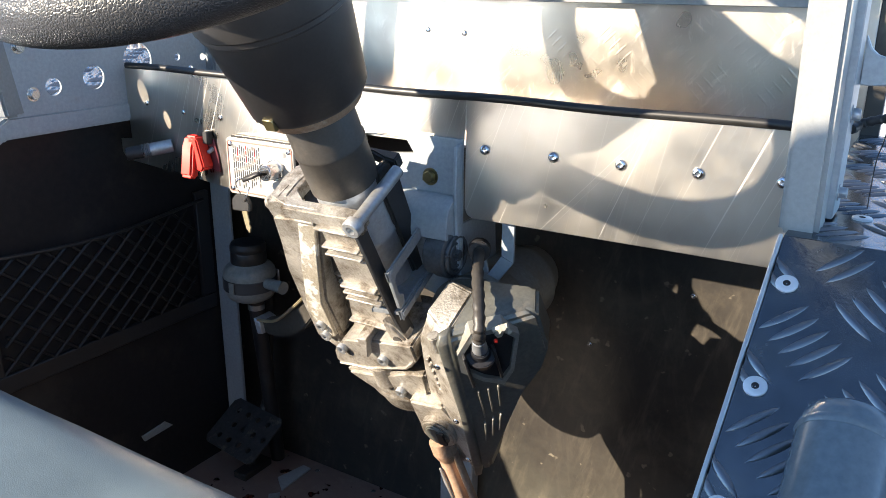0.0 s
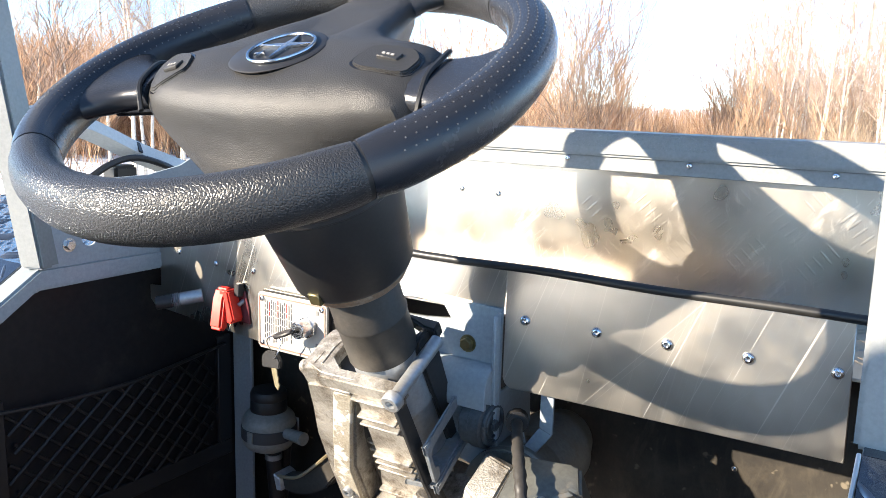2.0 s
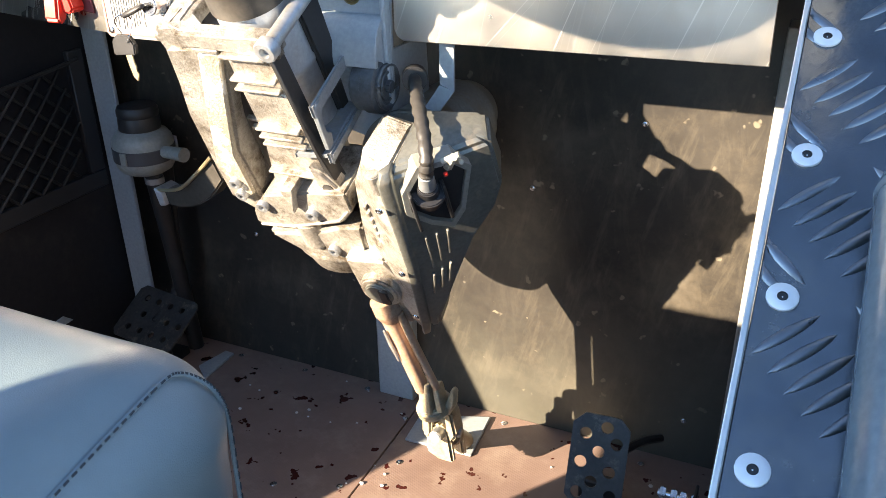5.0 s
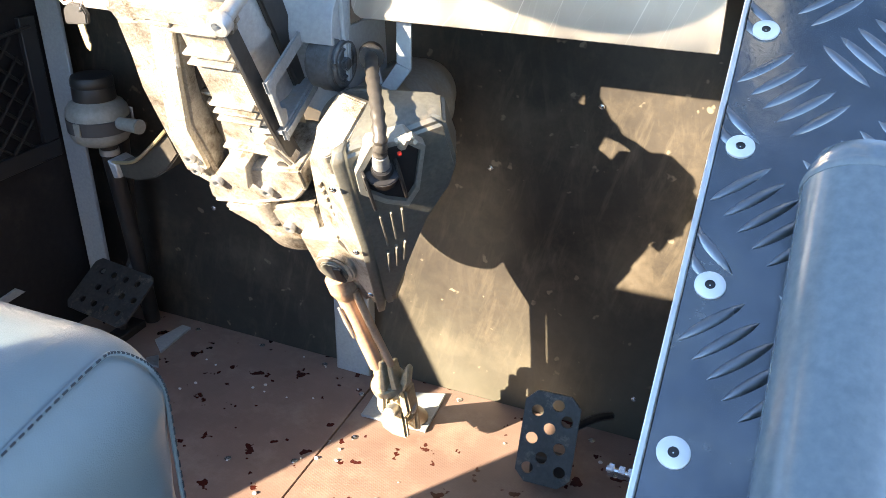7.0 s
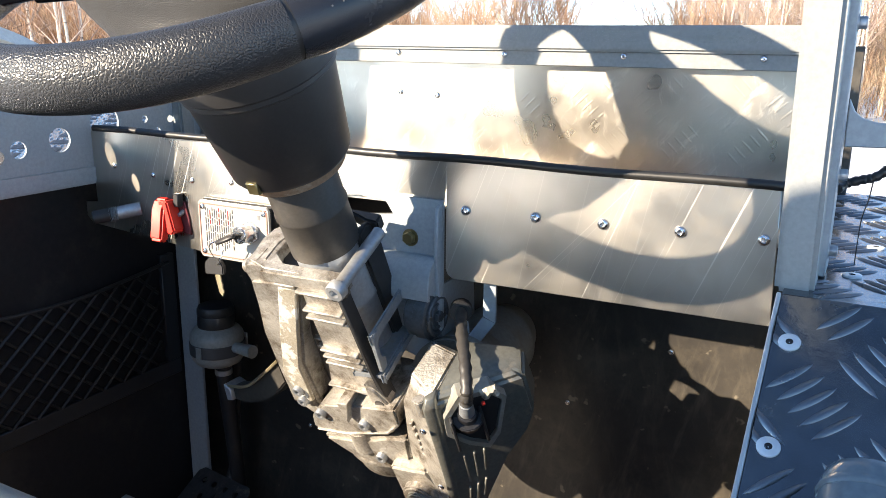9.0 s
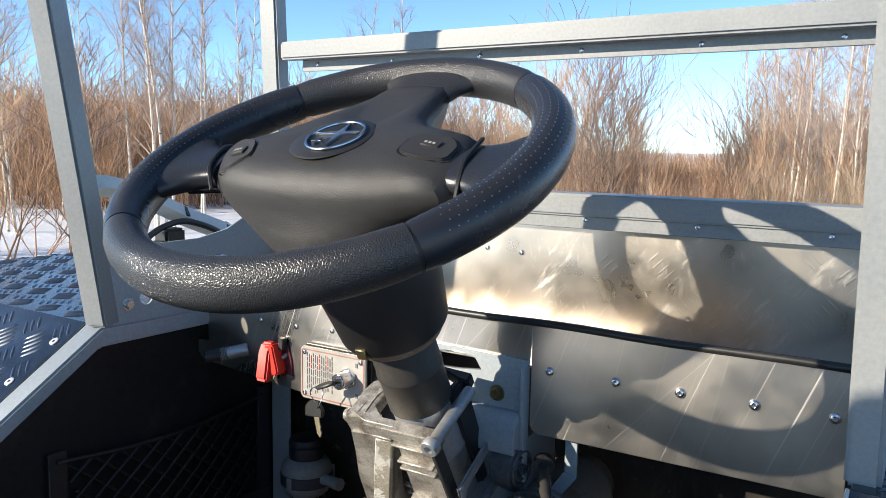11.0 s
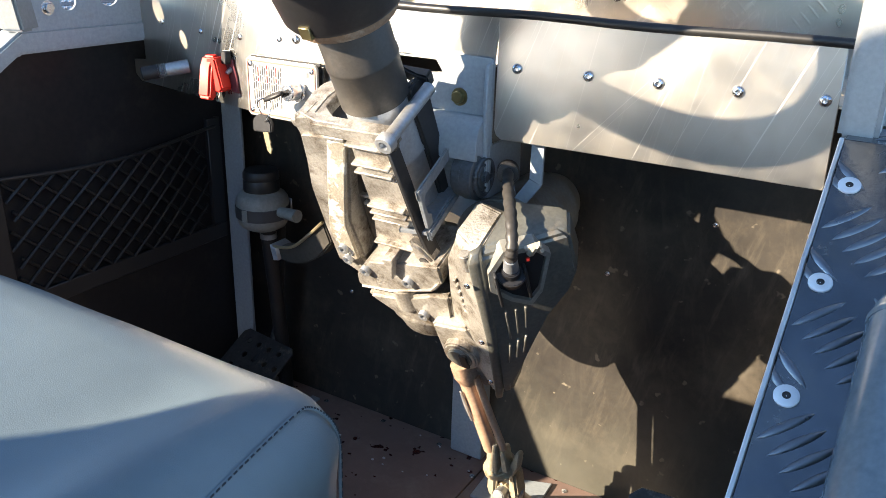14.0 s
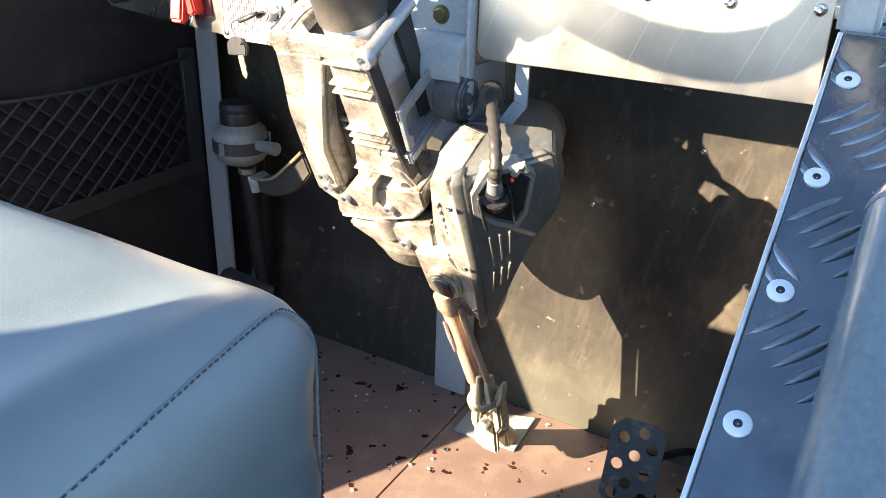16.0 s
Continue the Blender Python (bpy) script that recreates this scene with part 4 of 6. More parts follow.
part("pad", pedal_plate(0.062, 0.105, [(0.006, 0.040, 0.0068), (-0.016, 0.030, 0.0068), (0.018, 0.024, 0.0068), (0.0, 0.012, 0.0068), (-0.018, -0.002, 0.0068), (0.014, -0.008, 0.0068), (-0.004, -0.022, 0.0068), (0.018, -0.034, 0.0068), (-0.018, -0.036, 0.0068)], 0.012), PEDAL, gas, m=gm)
part("arm", sweep(smooth_line([(-0.07, 0.800, 0.08), (-0.055, 0.85, 0.06), (-0.040, 0.875, 0.05)]), 0.005, 8), DARKSTEEL, gas)
part("hinge", box((-0.115, 0.788, 0.0), (-0.070, 0.806, 0.034), 0.002), DARKSTEEL, gas)
bolt = thing("pivot_bolt", (0.0, 0.815, 0.03), "zinc-plated pivot bolt with a stack of nuts", "bolt")
part("shank", rod((-0.028, 0.80, 0.035), (0.018, 0.80, 0.035), 0.004, None, 12), CHROME, bolt)
for i, x in enumerate((-0.026, -0.014, -0.004, 0.008)):
    part("nut", rod((x, 0.80, 0.035), (x + 0.007, 0.80, 0.035), 0.0085, None, 6, 0.0008), CHROME, bolt)
part("tab", box((0.010, 0.792, 0.0), (0.014, 0.812, 0.05), 0.001), DARKSTEEL, bolt)
solo("wall_tab", prism([(0.694, 0.105), (0.738, 0.109), (0.751, 0.097), (0.698, 0.095)], -0.8345, -0.831, "yz", 0.0006), BLUEGREY, "small grey painted tab on the dark side wall", "bracket")
solo("floor_washer", prism([(-0.680, 0.7945), (-0.668, 0.807), (-0.650, 0.784), (-0.670, 0.781)], 0.0, 0.003, "xy", 0.0006), STEEL, "small pale steel tab on the floor", "bracket")
solo("floor_tab", prism([(-0.698, 0.834), (-0.686, 0.882), (-0.670, 0.8815), (-0.669, 0.812)], 0.0, 0.004, "xy", 0.0008), BLUEGREY, "small grey painted steel tab screwed to the floor", "bracket")

crumbs = bmesh.new()
crng = random.Random(3)
for _ in range(46):
    bmesh.ops.create_icosphere(crumbs, subdivisions=1, radius=crng.uniform(0.0012, 0.0034), matrix=Matrix.Translation((crng.uniform(-0.62, -0.02), crng.uniform(0.42, 0.89), 0.0008)) @ Matrix.Diagonal((1, crng.uniform(0.6, 1), 0.6, 1)))
tagged(part("snow_crumbs", crumbs, WASHER, None), "small crumbs of ice on the floor", "ice crumbs", kind="stuff")

# ---- fluid reservoir ----
TANKBAND = plain("grey_band", (0.055, 0.056, 0.06), 0.5)
tank = thing("fluid_reservoir", (-0.725, 0.84, 0.30), "cloudy white brake fluid reservoir with a black cap", "reservoir")
part("bottle", lathe([(0.010, 0.0), (0.024, 0.002), (0.033, 0.007), (0.0375, 0.015), (0.0385, 0.020), (0.0385, 0.044), (0.0372, 0.050), (0.033, 0.056), (0.026, 0.060), (0.025, 0.063)], 32), TANK, tank, m=Matrix.Translation((-0.731, 0.838, 0.300)))
part("level_band", lathe([(0.0385, 0.021), (0.0396, 0.022), (0.0396, 0.038), (0.0385, 0.039)], 32), TANKBAND, tank, "dull grey band", m=Matrix.Translation((-0.731, 0.838, 0.300)))
part("level_tag", box((-0.7330, 0.7962, 0.3225), (-0.7235, 0.7985, 0.3390), 0.0006), TANK, tank, "pale moulded tag")
part("cap", lathe([(0.022, 0.0), (0.0262, 0.001), (0.0266, 0.004), (0.0262, 0.016), (0.0254, 0.018), (0.0266, 0.020), (0.0262, 0.027), (0.024, 0.031), (0.004, 0.032)], 28), BLACK, tank, m=Matrix.Translation((-0.731, 0.838, 0.360)))
part("spout", rod((-0.700, 0.835, 0.334), (-0.655, 0.828, 0.337), 0.0075, 0.0095, 16, 0.001), TANK, tank)
part("hose", sweep(smooth_line([(-0.727, 0.842, 0.300), (-0.728, 0.846, 0.26), (-0.730, 0.856, 0.18), (-0.735, 0.870, 0.07), (-0.74, 0.88, 0.0)]), 0.0115, 12), BLACK, tank, "black rubber hose")
part("clamp", lathe([(0.0118, 0), (0.0128, 0.0005), (0.0128, 0.008), (0.0118, 0.0085)], 20), STEEL, tank, m=Matrix.Translation((-0.7275, 0.843, 0.284)))
part("bracket", box((-0.775, 0.866, 0.318), (-0.70, 0.8685, 0.345), 0.0008), STEEL, tank)


# ---- steering column: frame with x to the right, y towards the driver, z down the column ----
TILT_COL = radians(27.5)
COL = Matrix(((1, 0, 0, -0.3705), (0, -math.cos(TILT_COL), math.sin(TILT_COL), 0.490), (0, -math.sin(TILT_COL), -math.cos(TILT_COL), 0.829), (0, 0, 0, 1)))
column = thing("steering_column", (-0.31, 0.75, 0.0), "dusty cast-aluminium electric power steering column", "steering column")


def cpart(name, bm, mat, label="", parent=None):
    return part(name, bm, mat, parent or column, label, m=COL)


def cbolt(u, v, d, mesh=ALLEN, normal=(0, 1, 0), label=""):
    p = COL @ Vector((u, v, d))
    n = COL.to_3x3() @ Vector(normal)
    pinned(mesh, p, n, column, "bolt", label)


def stacked(rings):
    bm = bmesh.new()
    rv = [[bm.verts.new(p) for p in r] for r in rings]
    n = len(rings[0])
    for k in range(len(rv) - 1):
        for i in range(n):
            bm.faces.new((rv[k][i], rv[k][(i + 1) % n], rv[k + 1][(i + 1) % n], rv[k + 1][i]))
    for ring in (rv[0], rv[-1]):
        c = bm.verts.new(sum((v.co for v in ring), Vector()) / n)
        for i in range(n):
            bm.faces.new((ring[i], ring[(i + 1) % n], c))
    bmesh.ops.recalc_face_normals(bm, faces=bm.faces)
    return bm


# shroud, sleeve, tube
cpart("shroud", lathe([(0.030, 0.045), (0.066, 0.047), (0.0705, 0.055), (0.0680, 0.098), (0.0660, 0.100), (0.0660, 0.104), (0.0635, 0.106), (0.0540, 0.184), (0.0515, 0.188), (0.042, 0.189), (0.040, 0.186)], 48), BLACK, "dark plastic shroud below the wheel")
cpart("shroud_clip", box((-0.006, 0.0515, 0.176), (0.006, 0.0565, 0.1875), 0.0008), BRASS, "ochre-coloured clip in the shroud")
cpart("shroud_ring", lathe([(0.040, 0.188), (0.047, 0.190), (0.0475, 0.194), (0.045, 0.198), (0.036, 0.199)], 36), RUSTY)
cpart("sleeve", lathe([(0.031, 0.185), (0.0335, 0.19), (0.0335, 0.237), (0.0345, 0.239), (0.0345, 0.242), (0.0335, 0.244), (0.0335, 0.284), (0.031, 0.2845)], 40), SLEEVE, "dusty dark plastic sleeve")
cpart("tube", lathe([(0.030, 0.27), (0.0315, 0.272), (0.0315, 0.345), (0.0326, 0.347), (0.0326, 0.352), (0.0315, 0.354), (0.0315, 0.425), (0.030, 0.450), (0.028, 0.470)], 40), STEEL, "grey steel column tube")

# top clamp frame
frame_bm = prism([(0.046, 0.044), (-0.044, 0.044), (-0.068, 0.036), (-0.073, 0.006), (-0.070, -0.010), (-0.046, -0.036), (0.0, -0.044), (0.0, -0.036), (-0.030, -0.026), (-0.044, 0.004), (-0.044, 0.022), (-0.028, 0.034), (0.030, 0.033), (0.046, 0.033)], 0.287, 0.302, "xy", 0.0008)
cpart("top_clamp", frame_bm, CAST)
cpart("clamp_lip", sweep(smooth_line([(-0.050, 0.034, 0.2875), (-0.0505, 0.004, 0.2875), (-0.036, -0.028, 0.2875)], 5), 0.0018, 6), CAST)
clamp_nose = cpart("clamp_nose", prism([(-0.048, 0.288), (0.047, 0.286), (0.046, 0.306), (-0.030, 0.301), (-0.048, 0.303)], 0.038, 0.0480, "xz", 0.0014, 2), CAST)
cpart("nose_ledge", box((-0.036, 0.044, 0.3015), (-0.012, 0.0485, 0.3055), 0.0008), CAST, "", clamp_nose)
cpart("cross_bolt", rod((0.042, 0.050, 0.292), (0.044, -0.028, 0.288), 0.0066, 0.0066, 20, 0.001), STEEL, "zinc-plated cross bolt")
cpart("cross_bolt_head", lathe([(0.0085, 0), (0.0095, 0.001), (0.0095, 0.009), (0.0085, 0.0105), (0.0045, 0.0106), (0.004, 0.006), (0.0005, 0.0055)], 20), STEEL).data.transform(COL @ Matrix.Translation((0.042, 0.046, 0.292)) @ Matrix.Rotation(radians(-90), 4, "X") @ COL.inverted())
cpart("side_plate", prism([(-0.040, 0.304), (-0.038, 0.290), (-0.032, 0.281), (-0.022, 0.278), (-0.012, 0.281), (-0.008, 0.292), (-0.010, 0.330), (-0.014, 0.425), (-0.036, 0.425)], 0.0255, 0.0335, "yz", 0.0025, 2), DARKSTEEL, "black steel side arm")
cpart("clamp_bridge", prism([(-0.020, -0.048), (0.040, -0.044), (0.042, -0.030), (0.028, -0.032), (0.010, -0.039), (-0.020, -0.040)], 0.279, 0.293, "xy", 0.002, 2), DARKSTEEL, "black steel bridge behind the column tube")
cpart("clamp_ear", prism([(-0.080, 0.300), (-0.072, 0.288), (-0.054, 0.286), (-0.050, 0.308), (-0.060, 0.322), (-0.076, 0.320)], 0.014, 0.040, "xz", 0.004, 2), CAST)
cpart("ear_bolt", rod((-0.080, 0.026, 0.306), (-0.088, 0.026, 0.308), 0.008, 0.007, 14, 0.001), CAST)

# left arm with peeling paint
left_arm = cpart("left_arm", prism([(-0.074, 0.308), (-0.012, 0.302), (-0.034, 0.369), (-0.055, 0.430), (-0.055, 0.488), (-0.074, 0.506), (-0.098, 0.500), (-0.096, 0.448), (-0.091, 0.385), (-0.081, 0.346)], -0.006, 0.043, "xz", 0.004, 2), CAST)
cpart("left_arm_face", prism([(-0.036, 0.309), (-0.013, 0.306), (-0.036, 0.369), (-0.058, 0.430), (-0.060, 0.484), (-0.078, 0.496), (-0.086, 0.445), (-0.064, 0.382)], 0.0405, 0.0465, "xz", 0.0014), PAINTCAST, "cast face with peeling pale paint", left_arm)
cpart("arm_foot", prism([(-0.100, 0.478), (-0.088, 0.474), (-0.060, 0.490), (-0.056, 0.506), (-0.074, 0.522), (-0.096, 0.506)], -0.004, 0.040, "xz", 0.003, 2), CAST)
cbolt(-0.074, 0.046, 0.469)
cbolt(-0.074, 0.046, 0.486)

# ribbed body
ribbed = cpart("ribbed_body", prism([(-0.008, 0.300), (0.039, 0.300), (0.040, 0.40), (0.044, 0.45), (0.050, 0.47), (-0.030, 0.48), (-0.023, 0.445), (-0.011, 0.392), (-0.010, 0.341)], 0.036, 0.046, "xz", 0.002, 2), CAST)
for d in (0.305, 0.328, 0.338, 0.383, 0.392, 0.401, 0.438):
    w = 0.010 if d > 0.43 else 0
    cpart("rib", box((-0.010 - w, 0.044, d - 0.0016), (0.034 - w * 0.4, 0.0525, d + 0.0016), 0.0010), CAST, "", ribbed)
# Shaded right side of the ribbed body, put into a dark strip.
cpart("flank", prism([(0.0385, 0.300), (0.0425, 0.300), (0.0465, 0.40), (0.056, 0.462), (0.048, 0.466), (0.0415, 0.40)], 0.036, 0.0525, "xz", 0.0010), DARKSTEEL, "flank with worn edges, its shade put into the dark colour")
cpart("slot_tab", box((-0.036, 0.026, 0.392), (-0.022, 0.032, 0.396), 0.001), CAST)
cpart("slot_tab", box((-0.035, 0.026, 0.403), (-0.021, 0.032, 0.407), 0.001), CAST)
cpart("inner_tube", rod((-0.030, 0.010, 0.30), (-0.040, 0.010, 0.47), 0.016, 0.016, 18), DARKSTEEL, "dark inner tube")

# lower flange
cpart("lower_flange", prism([(-0.055, 0.490), (-0.030, 0.462), (0.020, 0.448), (0.064, 0.440), (0.064, 0.464), (0.048, 0.484), (-0.012, 0.508), (-0.050, 0.514), (-0.058, 0.505)], 0.000, 0.062, "xz", 0.0022, 2), CAST)
cpart("flange_lip", sweep([(-0.052, 0.0622, 0.5085), (-0.012, 0.0622, 0.503), (0.046, 0.0622, 0.4805), (0.0615, 0.0622, 0.463)], 0.0020, 6), CAST)
cpart("flange_web", prism([(0.000, 0.440), (0.014, 0.438), (0.004, 0.472)], 0.044, 0.070, "xz", 0.0008), CAST)
corner_lug = cpart("corner_lug", prism([(0.030, 0.418), (0.044, 0.424), (0.056, 0.442), (0.056, 0.460), (0.034, 0.456)], 0.038, 0.0565, "xz", 0.003, 2), CAST)
cpart("lug_hole", rod((0.044, 0.050, 0.443), (0.044, 0.0573, 0.443), 0.0050, 0.0055, 14), DARKSTEEL, "", corner_lug)
cbolt(-0.036, 0.062, 0.476)
cbolt(0.019, 0.062, 0.476)

# worm housing below the flange
cpart("worm_housing", lathe([(0.02, 0.50), (0.054, 0.505), (0.058, 0.515), (0.058, 0.548), (0.0605, 0.551), (0.0605, 0.560), (0.0575, 0.564), (0.054, 0.586), (0.043, 0.600), (0.006, 0.604)], 40), CAST)
for a, w, h in ((200, 0.012, 0.600), (285, 0.016, 0.610), (330, 0.010, 0.606), (20, 0.014, 0.612)):
    lug = box((0.030, -w / 2, 0.552), (0.055, w / 2, h), 0.003, 2)
    bmesh.ops.transform(lug, matrix=Matrix.Rotation(radians(a), 4, "Z"), verts=lug.verts)
    cpart("foot_lug", lug, CAST)
cpart("housing_lug", prism([(-0.052, 0.522), (0.0, 0.512), (0.045, 0.490), (0.066, 0.486), (0.062, 0.520), (0.054, 0.556), (0.02, 0.550), (-0.02, 0.544)], 0.040, 0.0625, "xz", 0.003, 2), CAST)
cpart("neck", rod((0.0, 0.050, 0.500), (0.002, 0.052, 0.530), 0.016, 0.016, 20, 0.001), CAST)
cbolt(0.025, 0.0625, 0.528)
cpart("plug_ring", rod((0.073, 0.066, 0.560), (0.073, 0.083, 0.560), 0.0225, 0.021, 28, 0.002), CAST)
plug_disc = cpart("plug_disc", rod((0.073, 0.076, 0.560), (0.073, 0.0860, 0.560), 0.016, 0.0145, 24, 0.0015), FLANGE, "dull metal plug with a slot")
cpart("plug_slot", box((0.075, 0.084, 0.549), (0.085, 0.0880, 0.571), 0.0012), DARKSTEEL, "", plug_disc)
cpart("lower_nose", prism([(0.040, 0.525), (0.085, 0.518), (0.108, 0.560), (0.108, 0.604), (0.090, 0.622), (0.064, 0.614), (0.043, 0.585)], 0.026, 0.074, "xz", 0.003, 2), CAST)

# gearbox with control unit: sections across the column, from top to bottom
def sections(rows):
    return stacked([[(u, v, d) for u, v in pts] for d, pts in rows])


gear_rows = [
    (0.394, [(0.088, 0.046), (0.116, 0.064), (0.121, 0.064), (0.121, 0.014), (0.092, 0.006)]),
    (0.402, [(0.088, 0.054), (0.114, 0.074), (0.122, 0.074), (0.122, 0.004), (0.084, -0.004)]),
    (0.430, [(0.074, 0.056), (0.112, 0.078), (0.122, 0.078), (0.122, 0.0), (0.072, -0.010)]),
    (0.500, [(0.062, 0.058), (0.112, 0.080), (0.122, 0.080), (0.122, 0.0), (0.062, -0.010)]),
    (0.550, [(0.062, 0.062), (0.108, 0.082), (0.118, 0.082), (0.118, 0.0), (0.066, -0.010)]),
    (0.590, [(0.086, 0.072), (0.106, 0.085), (0.112, 0.085), (0.112, 0.02), (0.088, 0.01)]),
    (0.606, [(0.098, 0.076), (0.106, 0.084), (0.110, 0.084), (0.110, 0.04), (0.100, 0.03)])]
gb = sections(gear_rows)
edged(gb, 0.002, 2)
cpart("gearbox", gb, CAST)
ridge = sections([(0.386, [(0.118, 0.074), (0.1225, 0.078), (0.128, 0.074), (0.126, 0.062)]), (0.394, [(0.1165, 0.080), (0.1215, 0.0845), (0.130, 0.078), (0.128, 0.062)]), (0.50, [(0.116, 0.083), (0.1205, 0.088), (0.128, 0.083), (0.126, 0.066)]), (0.596, [(0.110, 0.086), (0.1135, 0.0905), (0.120, 0.086), (0.116, 0.070)]), (0.610, [(0.108, 0.086), (0.112, 0.090), (0.117, 0.086), (0.113, 0.074)])])
edged(ridge, 0.0008, 1)
cpart("cover_ridge", ridge, FLANGE, "grey flange between gearbox and control unit")
cpart("boss", rod((0.1135, 0.0765, 0.388), (0.1135, 0.0765, 0.410), 0.006, 0.0055, 18, 0.001), CAST)
for k in range(7):
    cpart("cast_mark", box((0.0825 + 0.0008 * k, 0.060, 0.446 + 0.009 * k), (0.0855 + 0.0008 * k, 0.0672 + 0.0004 * k, 0.4515 + 0.009 * k), 0.0004), CAST)
unit_rows = [
    (0.386, [(0.128, 0.066), (0.183, 0.0215), (0.167, 0.002), (0.126, 0.008)]),
    (0.393, [(0.126, 0.076), (0.1945, 0.0215), (0.181, -0.010), (0.122, -0.004)]),
    (0.440, [(0.126, 0.079), (0.1975, 0.0228), (0.185, -0.012), (0.122, -0.006)]),
    (0.466, [(0.125, 0.080), (0.1885, 0.0297), (0.177, -0.010), (0.122, -0.006)]),
    (0.497, [(0.124, 0.081), (0.168, 0.0460), (0.1575, 0.000), (0.121, -0.004)]),
    (0.540, [(0.122, 0.082), (0.1495, 0.0602), (0.1415, 0.016), (0.120, 0.0)]),
    (0.592, [(0.118, 0.084), (0.128, 0.077), (0.126, 0.04), (0.118, 0.02)]),
    (0.606, [(0.117, 0.082), (0.126, 0.076), (0.124, 0.05), (0.117, 0.04)])]
ub = sections(unit_rows)
edged(ub, 0.003, 2)
cpart("control_unit", ub, FLANGE, "dusty grey control unit")
FACE = Matrix(((0.788, 0.616, 0, 0.1532), (-0.616, 0.788, 0, 0.0582), (0, 0, 1, 0), (0, 0, 0, 1)))   # x along the cover, y out of it


def fpart(name, bm, mat, label=""):
    bmesh.ops.transform(bm, matrix=FACE, verts=bm.verts)
    return cpart(name, bm, mat, label)


for i in range(3):
    fpart("cooling_rib", prism([(-0.020 + 0.010 * i, 0.470), (-0.0175 + 0.010 * i, 0.470), (-0.0195 + 0.009 * i, 0.512 - 0.006 * i), (-0.022 + 0.009 * i, 0.512 - 0.006 * i)], -0.006, 0.0026, "xz", 0.0006), FLANGE)
    fpart("cooling_rib", prism([(-0.024 + 0.009 * i, 0.520 - 0.004 * i), (-0.0215 + 0.009 * i, 0.520 - 0.004 * i), (-0.026 + 0.008 * i, 0.548 - 0.006 * i), (-0.0285 + 0.008 * i, 0.548 - 0.006 * i)], -0.008, 0.0040, "xz", 0.0006), FLANGE)
pocket_out = [(-0.008, 0.383), (0.022, 0.386), (0.034, 0.401), (0.020, 0.448), (0.007, 0.464), (-0.011, 0.451), (-0.028, 0.430), (-0.026, 0.406)]
pocket_in = [(0.004 + (x - 0.004) * 0.84, 0.420 + (z - 0.420) * 0.84) for x, z in pocket_out]
fpart("socket_rim", sheet_with_holes(pocket_out, [pocket_in], -0.010, 0.0065, "xz"), MOTOR)
fpart("socket", prism([(0.004 + (x - 0.004) * 0.985, 0.420 + (z - 0.420) * 0.985) for x, z in pocket_in], -0.008, 0.0035, "xz", 0.001), BLACK, "black plug socket")
cpart("connector", add_to(rod((0.148, 0.060, 0.430), (0.155, 0.068, 0.404), 0.0115, 0.0085, 16, 0.001), rod((0.1515, 0.064, 0.417), (0.153, 0.0655, 0.412), 0.0145, 0.0145, 16, 0.001)), BLACK)
cpart("cable_boot", rod((0.1545, 0.067, 0.405), (0.1570, 0.0680, 0.390), 0.0075, 0.0062, 16, 0.001), STEEL, "dull metal ferrule")
fpart("connector_lever", add_to(box((-0.022, 0.004, 0.405), (-0.019, 0.014, 0.448), 0.0008), box((0.006, 0.004, 0.405), (0.009, 0.014, 0.445), 0.0008)), DARKSTEEL)
fpart("red_tab", box((0.010, 0.012, 0.391), (0.0135, 0.0155, 0.3945), 0.0008), RED, "small red locking tab")
stub = add_to(rod((0.016, 0.004, 0.395), (0.021, 0.014, 0.378), 0.0042, 0.0034, 7), rod((0.012, 0.008, 0.384), (0.026, 0.012, 0.380), 0.0026, 0.0030, 6))
add_to(stub, rod((0.023, 0.004, 0.392), (0.026, 0.014, 0.386), 0.0026, 0.0022, 6))
fpart("wire_stub", stub, TAPE, "pale taped wire ends")
for u, v, d in [(0.116, 0.088, 0.420), (0.115, 0.090, 0.505), (0.112, 0.091, 0.575)]:
    cbolt(u, v, d, SMALL)
cable_pts = [Vector(p) for p in ((0.157, 0.0680, 0.391), (0.159, 0.064, 0.376), (0.148, 0.040, 0.3675), (0.1275, 0.005, 0.374), (0.1015, -0.040, 0.392))]
cpart("cable", sweep(smooth_line(cable_pts), [0.0056 + 0.0007 * math.sin(i * 1.9) for i in range(33)], 12), SLEEVE, "black cable in a corrugated sleeve")
cpart("cable_clip", rod((0.1035, -0.037, 0.391), (0.098, -0.047, 0.396), 0.0115, 0.0115, 14, 0.001), BLACK)
motor_a, motor_b = COL.inverted() @ Vector((-0.272, 0.705, 0.426)), COL.inverted() @ Vector((-0.282, 0.862, 0.426))
cpart("motor", lathe([(0.020, 0), (0.036, 0.002), (0.0435, 0.010), (0.0435, 0.040), (0.0420, 0.042), (0.0420, 0.046), (0.0435, 0.048), (0.0435, 0.110), (0.0445, 0.112), (0.0445, 0.118), (0.040, 0.130), (0.034, 0.155), (0.006, 0.157)], 40), MOTOR, "round dusty electric motor").data.transform(COL @ Matrix.Translation(motor_a) @ frame_of(motor_a, motor_b).to_4x4() @ COL.inverted())
cpart("motor_flange", rod(motor_a - (motor_b - motor_a).normalized() * 0.012, motor_a, 0.047, 0.047, 40, 0.002), FLANGE)

# open steel tray at the side
tray = thing("column_tray", (-0.31, 0.66, 0.44), "small open grey steel lever frame on the column", "bracket")
def tpart(name, pts, r=0.0):
    part(name, pts, TRAYGREY, tray, m=COL)
